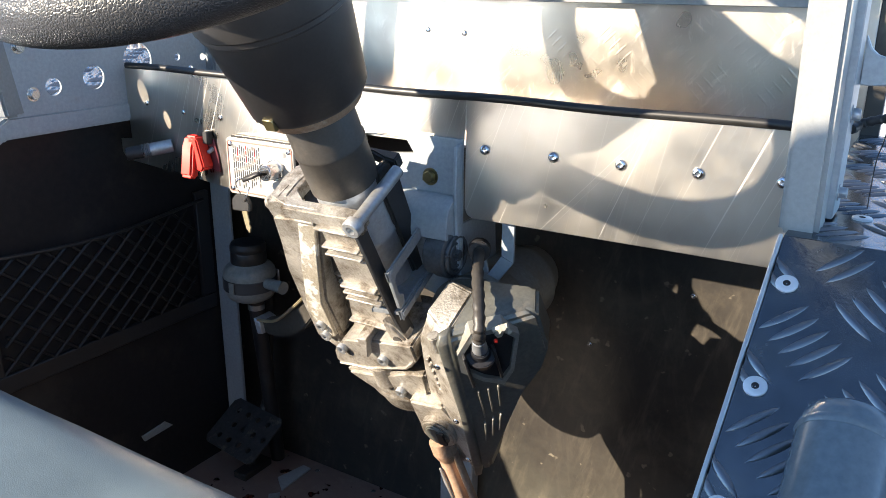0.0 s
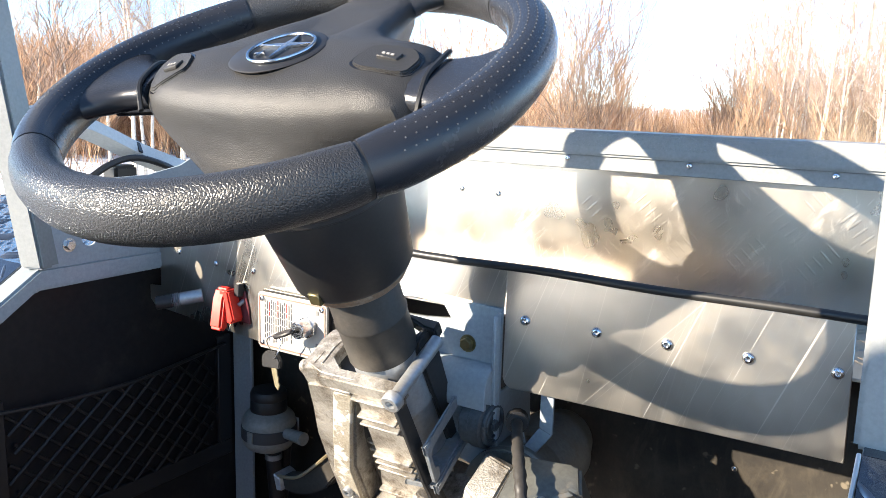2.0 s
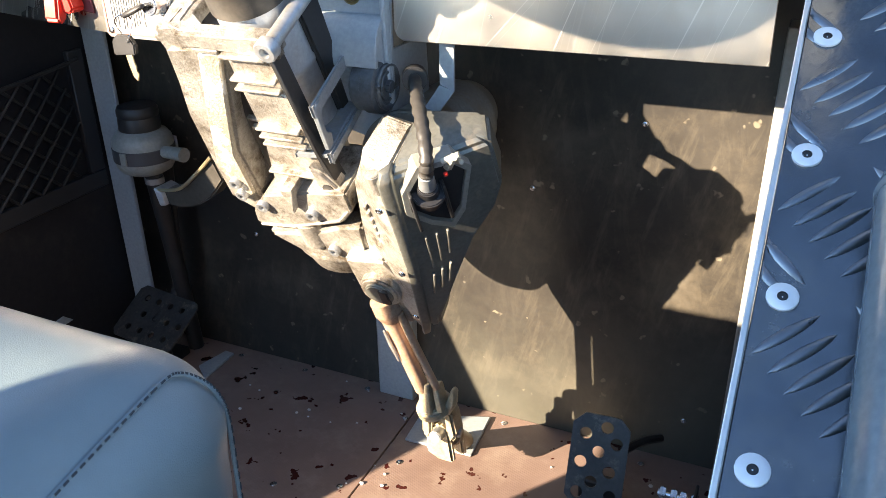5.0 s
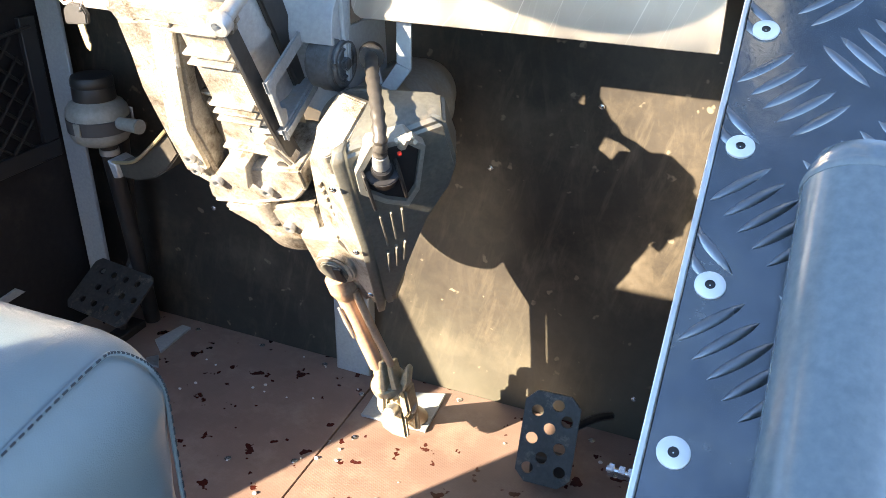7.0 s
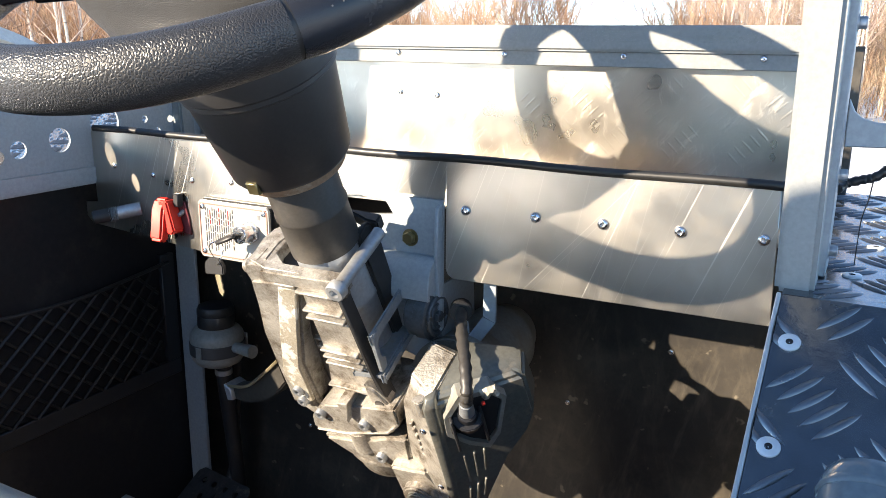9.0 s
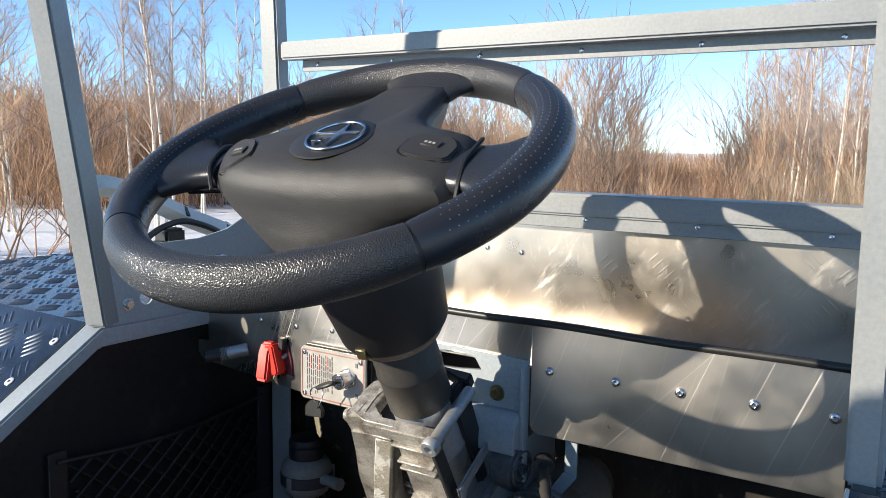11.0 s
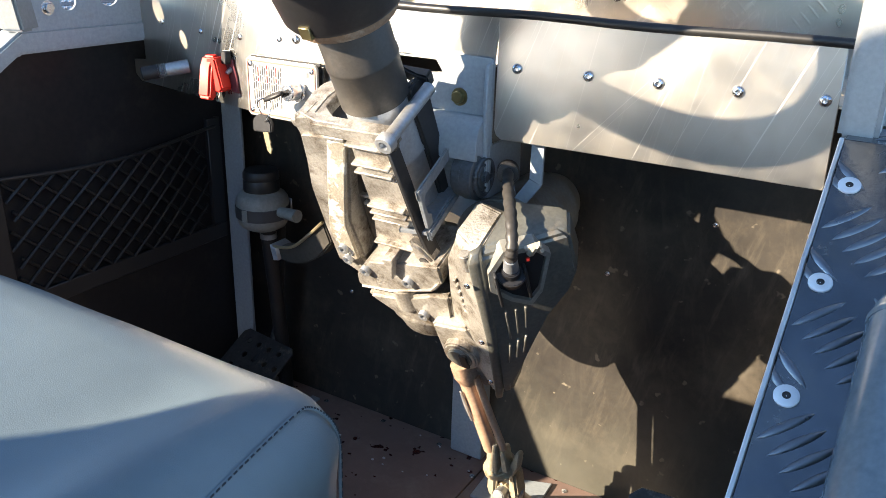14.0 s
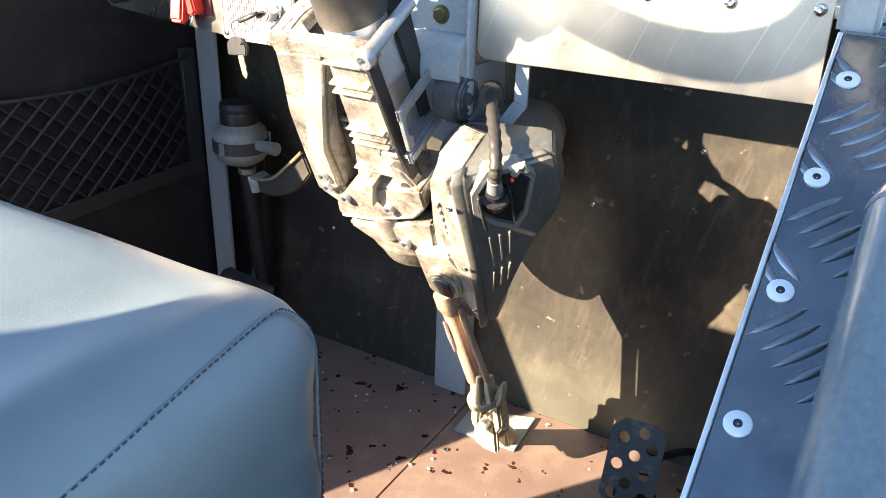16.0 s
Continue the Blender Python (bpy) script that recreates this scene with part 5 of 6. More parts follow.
TA, TB, TC = Vector((0.043, -0.034, 0.370)), Vector((0.0545, 0.046, 0.359)), Vector((0.0545, 0.049, 0.410))
TD = TA + (TC - TB)


def bar(p, q, w, t, name):
    """A flat strip from p to q; w along the frame's width."""
    d, n = (q - p), (TC - TB).normalized()
    s = d.cross(n).normalized()
    bm = bmesh.new()
    bmesh.ops.create_cube(bm, size=1)
    for v in bm.verts:
        v.co = p + d * (v.co.x + 0.5) + n * v.co.y * w + s * v.co.z * t
    edged(bm, 0.0012)
    tpart(name, bm)


bar(TB, TA, 0.009, 0.003, "upper_rail")
bar(TC, TD, 0.009, 0.003, "lower_rail")
side = prism([(0, 0), (0.046, 0), (0.046, 0.010), (0.036, 0.013), (0.030, 0.006), (0.014, 0.006), (0.008, 0.012), (0, 0.012)], -0.0025, 0.0025, "xy", 0.001)
zz = (TC - TB).normalized()
yy = (TA - TB - zz * (TA - TB).dot(zz)).normalized()
FM = Matrix((zz, yy, zz.cross(yy))).transposed().to_4x4()
bmesh.ops.transform(side, matrix=Matrix.Translation(TB - 0.004 * zz) @ FM, verts=side.verts)
tpart("front_plate", side)
ww = zz.cross(yy)


def slab(p, a, b, c):
    """A thin plate from the corner p along a, b and c."""
    bm = bmesh.new()
    bmesh.ops.create_cube(bm, size=1)
    for v in bm.verts:
        v.co = p + a * (v.co.x + 0.5) + b * (v.co.y + 0.5) + c * (v.co.z + 0.5)
    edged(bm, 0.0008)
    return bm


tpart("lower_shelf", slab(TC - ww * 0.032 - zz * 0.004, TA - TB, ww * 0.036, zz * 0.003))
tpart("rear_cheek", slab(TA - ww * 0.030 - yy * 0.003 - zz * 0.004, zz * 0.054, ww * 0.034, yy * 0.004))

# ---- column bracket under the dash ----
bracket = thing("column_bracket", (-0.33, 0.715, 0.52), "blue-grey painted steel column bracket under the dash", "bracket")
part("mount_plate", sheet_with_holes([(-0.445, 0.612), (-0.2915, 0.609), (-0.2915, 0.450), (-0.320, 0.440), (-0.445, 0.470)], [[(-0.4135, 0.6035), (-0.3813, 0.6075), (-0.3580, 0.6030), (-0.3490, 0.5900), (-0.3800, 0.5865), (-0.4126, 0.5850)]], 0.7085, 0.7125, "xz"), BLUEGREY, bracket)
part("bent_edge", prism([(0.7085, 0.606), (0.699, 0.603), (0.697, 0.56), (0.700, 0.530), (0.7085, 0.46)], -0.2955, -0.2915, "yz", 0.0008), BLUEGREY, bracket)
part("saddle", prism([(0.7085, 0.552), (0.702, 0.552), (0.694, 0.548), (0.688, 0.540), (0.685, 0.530), (0.684, 0.518), (0.685, 0.510), (0.689, 0.510), (0.690, 0.522), (0.694, 0.534), (0.700, 0.543), (0.7085, 0.545)], -0.445, -0.2945, "yz", 0.0008), BLUEGREY, bracket, "rounded blue-grey steel saddle")
part("saddle_end", prism([(0.686, 0.518), (0.687, 0.530), (0.691, 0.541), (0.697, 0.547), (0.7085, 0.549), (0.7085, 0.470), (0.704, 0.480), (0.700, 0.512)], -0.2985, -0.2955, "yz", 0.0008), BLUEGREY, bracket)
PIVOT = (0.703, 0.491)
part("pivot_boss", rod((-0.322, *PIVOT), (-0.294, *PIVOT), 0.0235, 0.0235, 36, 0.003), GUNGREY, bracket, "dark cast pivot boss")
# Band added in place of the sunlit strip on top of the boss.
part("pivot_band", lathe([(0.0236, 0), (0.0252, 0.001), (0.0252, 0.013), (0.0236, 0.014)], 36), GUNGREY, bracket, "raised rim for the sunlit top of the boss", m=Matrix.Translation((-0.3100, *PIVOT)) @ Matrix.Rotation(radians(90), 4, "Y"))
for r, tube in ((0.0190, 0.0024), (0.0125, 0.0016)):
    part("pivot_ring", sweep([(-0.2935, PIVOT[0] + r * math.cos(a), PIVOT[1] + r * math.sin(a)) for a in np.linspace(0, 2 * math.pi, 29)[:-1]], tube, 8, closed=True), GUNGREY, bracket)
part("pivot_nut", rod((-0.294, *PIVOT), (-0.289, *PIVOT), 0.0065, 0.0065, 6, 0.001), GUNGREY, bracket)
pinned(HEXY, (-0.3286, 0.7085, 0.5677), (0, -1, 0), bracket, "bolt", "yellow zinc bolt")
part("hanger", add_to(prism([(-0.252, 0.540), (-0.238, 0.540), (-0.238, 0.487), (-0.252, 0.492)], 0.722, 0.7255, "xz", 0.0006), prism([(-0.252, 0.492), (-0.238, 0.487), (-0.268, 0.445), (-0.279, 0.452)], 0.722, 0.7255, "xz", 0.0006)), BLUEGREY, bracket)
part("stay_strip", prism([(-0.286, 0.500), (-0.276, 0.500), (-0.262, 0.440), (-0.272, 0.436)], 0.727, 0.730, "xz", 0.0006), BLUEGREY, bracket)
part("drop_plate", prism([(0.715, 0.520), (0.790, 0.520), (0.800, 0.40), (0.715, 0.40)], -0.300, -0.296, "yz", 0.0008), BLUEGREY, bracket)

# strap hook left of the column
STRAPBROWN = surface("worn_brown_band", (0.028, 0.025, 0.021), (0.060, 0.053, 0.044), 30, 240, (0.4, 0.6), 0.2, 0.2, 0.0006)
hook = thing("strap_hook", (-0.58, 0.75, 0.33), "curved dull steel strap hook", "hook")
part("strap", prism([(-0.622, 0.325), (-0.600, 0.330), (-0.578, 0.342), (-0.552, 0.367), (-0.541, 0.379), (-0.528, 0.352), (-0.546, 0.330), (-0.569, 0.315), (-0.594, 0.308), (-0.614, 0.309)], 0.744, 0.766, "xz", 0.002, 2), STRAPBROWN, hook, "dark brown worn band")
part("tip", prism([(-0.628, 0.330), (-0.616, 0.326), (-0.612, 0.310), (-0.622, 0.308)], 0.738, 0.770, "xz", 0.0015), STEEL, hook)
part("top_edge", sweep(smooth_line([(-0.622, 0.741, 0.327), (-0.590, 0.741, 0.334), (-0.560, 0.741, 0.358), (-0.538, 0.741, 0.379)]), 0.0022, 6), KEYBRASS, hook)
part("stay", rod((-0.53, 0.755, 0.37), (-0.46, 0.735, 0.43), 0.008, 0.008, 12), DARKSTEEL, hook)

# ---- lower shaft and universal joint ----
shaft = thing("steering_shaft", (-0.265, 0.79, 0.0), "rusty steering shaft with a universal joint", "steering shaft")
part("sleeve", sweep(smooth_line([(-0.3045, 0.6950, 0.276), (-0.3025, 0.6968, 0.268), (-0.3005, 0.6985, 0.260), (-0.2975, 0.7015, 0.250)], 5), [0.0150] * 10 + [0.0142, 0.0136, 0.0128, 0.0118, 0.0106, 0.0090], 20), PINKRUST, shaft, "pinkish rusty sleeve")
part("prong", sweep([(-0.3045, 0.697, 0.264), (-0.2905, 0.710, 0.208), (-0.2775, 0.722, 0.156)], [0.0092, 0.0084, 0.0080], 14), PINKRUST, shaft, "worn prong with chipped pale paint")
part("prong", sweep([(-0.2880, 0.697, 0.262), (-0.2745, 0.709, 0.212), (-0.2605, 0.722, 0.162)], 0.0044, 12), PINKRUST, shaft)
part("paint_chip", sweep([(-0.3045, 0.6915, 0.240), (-0.3000, 0.6965, 0.222), (-0.2945, 0.7020, 0.200)], [0.0018, 0.0034, 0.0014], 8, 0.6), EDGE, shaft, "bare chipped metal")
part("neck", add_to(prism([(-0.281, 0.166), (-0.268, 0.166), (-0.264, 0.128), (-0.278, 0.128)], 0.716, 0.734, "xz", 0.0015), prism([(-0.266, 0.160), (-0.260, 0.162), (-0.252, 0.132), (-0.260, 0.128)], 0.720, 0.738, "xz", 0.0015)), TANCAST, shaft, "ochre cast neck")
part("collar", rod((-0.2715, 0.7330, 0.1330), (-0.2680, 0.7370, 0.1215), 0.0205, 0.0215, 24, 0.003), TANCAST, shaft, "ochre cast collar")
part("collar_ear", prism([(-0.258, 0.128), (-0.247, 0.158), (-0.242, 0.156), (-0.243, 0.136), (-0.250, 0.122)], 0.728, 0.740, "xz", 0.002), TANCAST, shaft)
part("upper_yoke", add_to(prism([(-0.288, 0.118), (-0.276, 0.118), (-0.276, 0.082), (-0.281, 0.072), (-0.288, 0.080)], 0.738, 0.762, "xz", 0.003, 2), prism([(-0.262, 0.118), (-0.252, 0.116), (-0.246, 0.086), (-0.252, 0.074), (-0.258, 0.080)], 0.740, 0.764, "xz", 0.003, 2)), TANCAST, shaft)
part("cross", add_to(rod((-0.291, 0.752, 0.086), (-0.246, 0.756, 0.082), 0.0070, 0.0070, 14, 0.001), rod((-0.268, 0.730, 0.086), (-0.268, 0.782, 0.080), 0.0075, 0.0075, 14, 0.001)), STEEL, shaft)
part("lower_yoke", prism([(-0.284, 0.090), (-0.268, 0.095), (-0.256, 0.086), (-0.252, 0.058), (-0.250, 0.044), (-0.270, 0.044), (-0.285, 0.052)], 0.742, 0.752, "xz", 0.003, 2), TANCAST, shaft)
part("lower_yoke_back", prism([(-0.282, 0.080), (-0.256, 0.080), (-0.250, 0.030), (-0.280, 0.036)], 0.774, 0.784, "xz", 0.003, 2), TANCAST, shaft)
part("yoke_stem", rod((-0.266, 0.770, 0.062), (-0.275, 0.832, 0.002), 0.0125, 0.0125, 18, 0.001), TANCAST, shaft)
part("floor_plate", prism([(-0.3454, 0.8048), (-0.3486, 0.8572), (-0.2606, 0.8897), (-0.2559, 0.8089)], 0.0, 0.004, "xy", 0.001), BLUEGREY, shaft, "blue-grey steel floor plate")

# ---- steering wheel ----
WN = Vector((0.03, -0.450, 0.893)).normalized()
WX = (Vector((1, 0, 0)) - WN * WN.x).normalized()
WY = WN.cross(WX)
WHEEL = Matrix(((WX.x, WY.x, WN.x, -0.3660), (WX.y, WY.y, WN.y, 0.488), (WX.z, WY.z, WN.z, 0.8215), (0, 0, 0, 1)))
wheel = thing("steering_wheel", (-0.37, 0.49, 0.80), "black three-spoke car steering wheel, leather grips and grained rim", "steering wheel")


def wpart(name, bm, mat, label="", parent=None):
    return part(name, bm, mat, parent or wheel, label, m=WHEEL)


R = 0.1842


def rim_section(a0, a1, r, bulge=0.0, seg=20):
    """A stretch of the rim between two angles in degrees, slightly fatter in the middle."""
    bm = bmesh.new()
    n = max(6, int(abs(a1 - a0) / 4))
    rings = []
    for i in range(n + 1):
        f = i / n
        a = radians(a0 + (a1 - a0) * f)
        rr = r + bulge * math.sin(math.pi * f)
        if f < 0.02 or f > 0.98:
            rr *= 0.955
        ring = []
        for k in range(seg):
            b = 2 * math.pi * k / seg
            x = R + rr * 0.94 * math.cos(b)
            ring.append(bm.verts.new((x * math.cos(a), x * math.sin(a), rr * 1.08 * math.sin(b))))
        rings.append(ring)
    for i in range(n):
        for k in range(seg):
            bm.faces.new((rings[i][k], rings[i][(k + 1) % seg], rings[i + 1][(k + 1) % seg], rings[i + 1][k]))
    bm.faces.new(rings[0])
    bm.faces.new(rings[-1])
    return bm


wpart("grip", rim_section(-36.4, 51.6, 0.0180, 0.0012), GRIP, "smooth perforated leather grip")
wpart("grip", rim_section(140.2, 230.2, 0.0180, 0.0012), GRIP, "smooth perforated leather grip")
wpart("rim", rim_section(52.4, 139.4, 0.0176, 0.0006), RIM, "grained rim stretch")
wpart("rim", rim_section(231.0, 322.8, 0.0180, 0.0012), RIM, "grained rim stretch")
wpart("rim_core", rim_section(0, 360, 0.0164), RUBBER, "dark seams between the grips")

# hub: each row is the outline at the face and the narrower outline at the foot
HUB_ROWS = [((.127, .030), (.050, .020)), ((.130, .012), (.055, .010)), ((.136, -.028), (.057, -.020)),
            ((.128, -.043), (.056, -.034)), ((.103, -.049), (.052, -.050)), ((.070, -.057), (.045, -.065)), ((.035, -.062), (.028, -.076)),
            ((.0, -.064), (.010, -.082)), ((-.070, -.060), (-.022, -.081)), ((-.096, -.055), (-.032, -.074)),
            ((-.110, -.046), (-.040, -.060)), ((-.119, -.028), (-.045, -.045)), ((-.124, -.010), (-.048, -.025)), ((-.102, .004), (-.046, -.005)),
            ((-.080, .022), (-.044, .012)), ((-.060, .056), (-.042, .030)), ((-.050, .098), (-.038, .050)), ((-.045, .130), (-.034, .070)),
            ((-.045, .160), (-.030, .085)), ((.026, .162), (.025, .085)), ((.031, .130), (.030, .065)), ((.041, .095), (.036, .048)),
            ((.054, .064), (.042, .036)), ((.072, .045), (.046, .030)), ((.100, .036), (.048, .025))]


def hub_ring(scale, foot, z):
    """Outline of the hub at one height, shrunk by scale or drawn in towards the foot."""
    return [((a[0] + (b[0] - a[0]) * foot) * scale, (a[1] + (b[1] - a[1]) * foot) * scale, z - 0.011 * max(0, min(1, (a[1] - 0.05) / 0.09)) * (z > 0) - 0.015 * max(0, min(1, -a[1] / 0.07)) * max(0, 1 - foot * 1.4) * scale ** 3) for a, b in HUB_ROWS]


hub = stacked([hub_ring(0.42, 0, 0.0215), hub_ring(0.72, 0, 0.0205), hub_ring(0.88, 0, 0.0175), hub_ring(0.965, 0, 0.0115), hub_ring(1.0, 0, 0.003), hub_ring(1.0, 0.10, -0.008), hub_ring(1.0, 0.42, -0.026), hub_ring(1.0, 0.80, -0.046), hub_ring(0.98, 1.0, -0.058), hub_ring(0.86, 1.0, -0.066)])
bmesh.ops.subdivide_edges(hub, edges=hub.edges, cuts=2, smooth=0.6)
for _ in range(5):
    bmesh.ops.smooth_vert(hub, verts=hub.verts, factor=0.5, use_axis_x=True, use_axis_y=True, use_axis_z=True)
hub_skin = BVHTree.FromBMesh(hub)
wpart("airbag_cover", hub, HUB, "grained horn and airbag cover")
badge_ring = wpart("badge_ring", lathe([(0.030, 0.0180), (0.0365, 0.0196), (0.0375, 0.0208), (0.036, 0.0218), (0.004, 0.0226)], 48), BLACK)
wpart("badge", sweep([(0.004 + 0.0255 * math.cos(t), 0.0255 * math.sin(t), 0.0238) for t in np.linspace(0, 2 * math.pi, 49)[:-1]], 0.0013, 8, closed=True), SILVER, "plain silver ring badge", badge_ring)


def arm_star(c, tips, w):
    """A star of tapering arms from c to the tips."""
    pts = []
    n = len(tips)
    for i, t in enumerate(tips):
        u = tips[(i + 1) % n]
        pts += [t, (c[0] + w * (t[0] + u[0] - 2 * c[0]), c[1] + w * (t[1] + u[1] - 2 * c[1]))]
    return prism(pts, 0.0222, 0.0250, "xy", 0.0005)


wpart("badge_star", add_to(arm_star((0.007, 0.004), [(0.027, 0.0085), (0.0045, 0.0236), (-0.0195, 0.0010), (0.0080, -0.0195)], 0.13), arm_star((-0.006, -0.0125), [(-0.001, -0.0125), (-0.006, -0.0065), (-0.0125, -0.0130), (-0.006, -0.0180)], 0.14)), SILVER, "plain silver star shapes", badge_ring)
def grown(pts, k):
    cx, cy = sum(p[0] for p in pts) / len(pts), sum(p[1] for p in pts) / len(pts)
    return [(cx + (x - cx) * k, cy + (y - cy) * k) for x, y in pts]


def eased(pts, k=0.28):
    """An outline with its corners cut and rounded."""
    out = []
    for i, p in enumerate(pts):
        a, b, p = Vector(pts[i - 1]), Vector(pts[(i + 1) % len(pts)]), Vector(p)
        u, w = p.lerp(a, k), p.lerp(b, k)
        out += [tuple(u), tuple(0.5 * p + 0.25 * (u + w)), tuple(w)]
    return out


def follow(bm):
    """Lays a flat piece on the curved cover; its own heights are kept above the skin."""
    for v in bm.verts:
        place = hub_skin.ray_cast(Vector((v.co.x, v.co.y, 0.2)), Vector((0, 0, -1)))[0]
        v.co.z += place.z if place else 0.010
    return bm


BTN_R = [(0.076, -0.014), (0.078, 0.013), (0.112, 0.014), (0.121, 0.006), (0.120, -0.018), (0.088, -0.020)]
BTN_L = [(-0.112, -0.022), (-0.100, -0.007), (-0.078, -0.010), (-0.066, -0.034), (-0.090, -0.048), (-0.102, -0.044)]
for outline in (BTN_R, BTN_L):
    wpart("button_bezel", follow(prism(eased(grown(outline, 1.09)), -0.008, 0.0003, "xy", 0)), GLOSS, "glossy dark button surround")
    button = wpart("button", follow(prism(eased(outline), -0.008, 0.0019, "xy", 0.0009, 2)), HUB, "oblong wheel button")
    mx, my = (0.1000, -0.001) if outline is BTN_R else (-0.088, -0.026)
    wpart("button_boss", follow(prism([(mx - 0.008, my - 0.004), (mx + 0.008, my - 0.004), (mx + 0.009, my + 0.004), (mx - 0.007, my + 0.005)], 0.0, 0.0030, "xy", 0.0005)), HUB, "", button)
    for k in range(3):
        wpart("button_mark", follow(box((mx - 0.005 + 0.0035 * k, my - 0.0008, 0.0025), (mx - 0.0028 + 0.0035 * k, my + 0.0010, 0.0033), 0)), WHITE, "", button)


def spoke(rows, turn):
    """A spoke that flares into the rim; rows of reach, middle, width, thickness and height."""
    rings = []
    for r, mid, w, t, z0 in rows:
        ring = []
        for k in range(24):
            q = 2 * math.pi * k / 24
            c, n = math.cos(q), math.sin(q)
            ring.append((r - 2.7 * (0.5 * w * c) ** 2 * max(0, min(1, (r - 0.12) / 0.05)), mid + w / 2 * math.copysign(abs(c) ** 0.7, c), t * math.copysign(abs(n) ** 0.75, n) + z0))
        rings.append(ring)
    bm = stacked(rings)
    bmesh.ops.transform(bm, matrix=Matrix.Rotation(radians(turn), 4, "Z"), verts=bm.verts)
    return bm


wpart("right_spoke", spoke([(0.124, -0.002, 0.062, 0.0115, 0.000), (0.138, -0.001, 0.064, 0.0125, -0.001), (0.152, 0.002, 0.076, 0.0130, -0.002), (0.166, 0.005, 0.100, 0.0130, -0.001), (0.180, 0.006, 0.128, 0.0120, 0.000)], 0), GRIP, "leather-covered spoke")
wpart("left_spoke", spoke([(0.114, -0.002, 0.052, 0.0115, -0.002), (0.132, -0.003, 0.056, 0.0125, -0.002), (0.148, -0.006, 0.072, 0.0130, -0.002), (0.164, -0.010, 0.100, 0.0130, -0.001), (0.180, -0.012, 0.130, 0.0120, 0.000)], 193), GRIP, "leather-covered spoke")
wpart("top_spoke", spoke([(0.140, 0.008, 0.076, 0.0090, -0.004), (0.156, 0.008, 0.084, 0.0110, -0.002), (0.170, 0.008, 0.108, 0.0120, -0.001), (0.182, 0.008, 0.132, 0.0120, 0.000)], 90), RIM)
wpart("spoke_insert", spoke([(0.110, 0.012, 0.016, 0.0060, -0.012), (0.150, 0.012, 0.020, 0.0070, -0.010)], 193), GLOSS, "glossy dark insert below the spoke")
dots = bmesh.new()
for a0, a1 in ((-30, 46), (146, 226)):
    for i in range(int((a1 - a0) / 2.1)):
        for b in (30, 50, 70, 90, 110, 130, 150):
            a, bb = radians(a0 + 2.1 * i + (1.05 if b in (50, 90, 130) else 0)), radians(b)
            rr = 0.0179 + 0.0012 * math.sin(math.pi * min(1, max(0, (math.degrees(a) - a0) / (a1 - a0))))
            x = R + rr * 0.94 * math.cos(bb)
            p = Vector((x * math.cos(a), x * math.sin(a), rr * 1.08 * math.sin(bb)))
            bmesh.ops.create_icosphere(dots, subdivisions=1, radius=0.00070, matrix=Matrix.Translation(p))
tagged(wpart("perforation", dots, PINHOLE, "rows of small pin holes"), kind="stuff")

for gap in ([(0.122, 0.036, 0.006), (0.1295, 0.027, 0.0120), (0.1325, 0.008, 0.0135), (0.1345, -0.012, 0.0125), (0.1385, -0.030, 0.006), (0.138, -0.040, -0.006)], [(-0.118, 0.003, 0.004), (-0.1245, -0.008, 0.0110), (-0.1200, -0.026, 0.0115), (-0.1110, -0.045, 0.009), (-0.100, -0.060, -0.004)]):
    wpart("spoke_gap", sweep(smooth_line(gap, 5), 0.0020, 6), RUBBER, "dark gap between cover and spoke")

# ---- grey tube rack outside ----
rack = thing("front_rack", (-0.94, 0.75, 0.62), "light grey square tube rack outside the cab", "rack")
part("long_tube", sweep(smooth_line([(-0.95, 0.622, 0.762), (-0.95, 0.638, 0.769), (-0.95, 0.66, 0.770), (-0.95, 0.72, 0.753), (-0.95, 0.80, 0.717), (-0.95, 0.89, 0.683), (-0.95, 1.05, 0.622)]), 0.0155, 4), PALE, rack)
part("cable", sweep(smooth_line([(-0.925, 0.70, 0.688), (-0.925, 0.735, 0.706), (-0.925, 0.775, 0.713), (-0.925, 0.82, 0.702), (-0.930, 0.87, 0.680)]), 0.0048, 8), RUBBER, rack)
for y, z in ((0.79, 0.722), (0.875, 0.689)):
    part("tie", rod((-0.95, y, z), (-0.95, y + 0.006, z - 0.0025), 0.0165, 0.0165, 4), RUBBER, rack)
part("clamp", add_to(box((-0.945, 0.735, 0.672), (-0.915, 0.772, 0.704), 0.004, 2), prism([(0.70, 0.676), (0.745, 0.690), (0.745, 0.678), (0.70, 0.668)], -0.94, -0.92, "yz", 0.001)), RUBBER, rack)

# plain dark underbody that carries the cab
solo("chassis", box((-0.80, -0.66, -0.86), (0.0, 0.96, -0.013), 0.01, 2), DARKSTEEL, "plain dark underbody below the cab floor", "chassis", "structure")

# ---- outdoors ----
GZ = -0.78
gx = np.concatenate([np.linspace(-300, -40, 12), np.linspace(-36, 36, 73), np.linspace(40, 300, 12)])
verts, faces = [], []
for y in gx:
    for x in gx:
        z = GZ + 0.10 * noise.noise(Vector((x * 0.35, y * 0.35, 0))) + 0.05 * noise.noise(Vector((x * 1.1, y * 1.1, 3)))
        verts.append((x, y, z if math.hypot(x, y) > 2.5 else GZ - 0.05))
n = len(gx)
for j in range(n - 1):
    for i in range(n - 1):
        faces.append((j * n + i, j * n + i + 1, (j + 1) * n + i + 1, (j + 1) * n + i))
me = bpy.data.meshes.new("ground")
me.from_pydata(verts, [], faces)
me.materials.append(SNOW)
for p in me.polygons:
    p.use_smooth = True
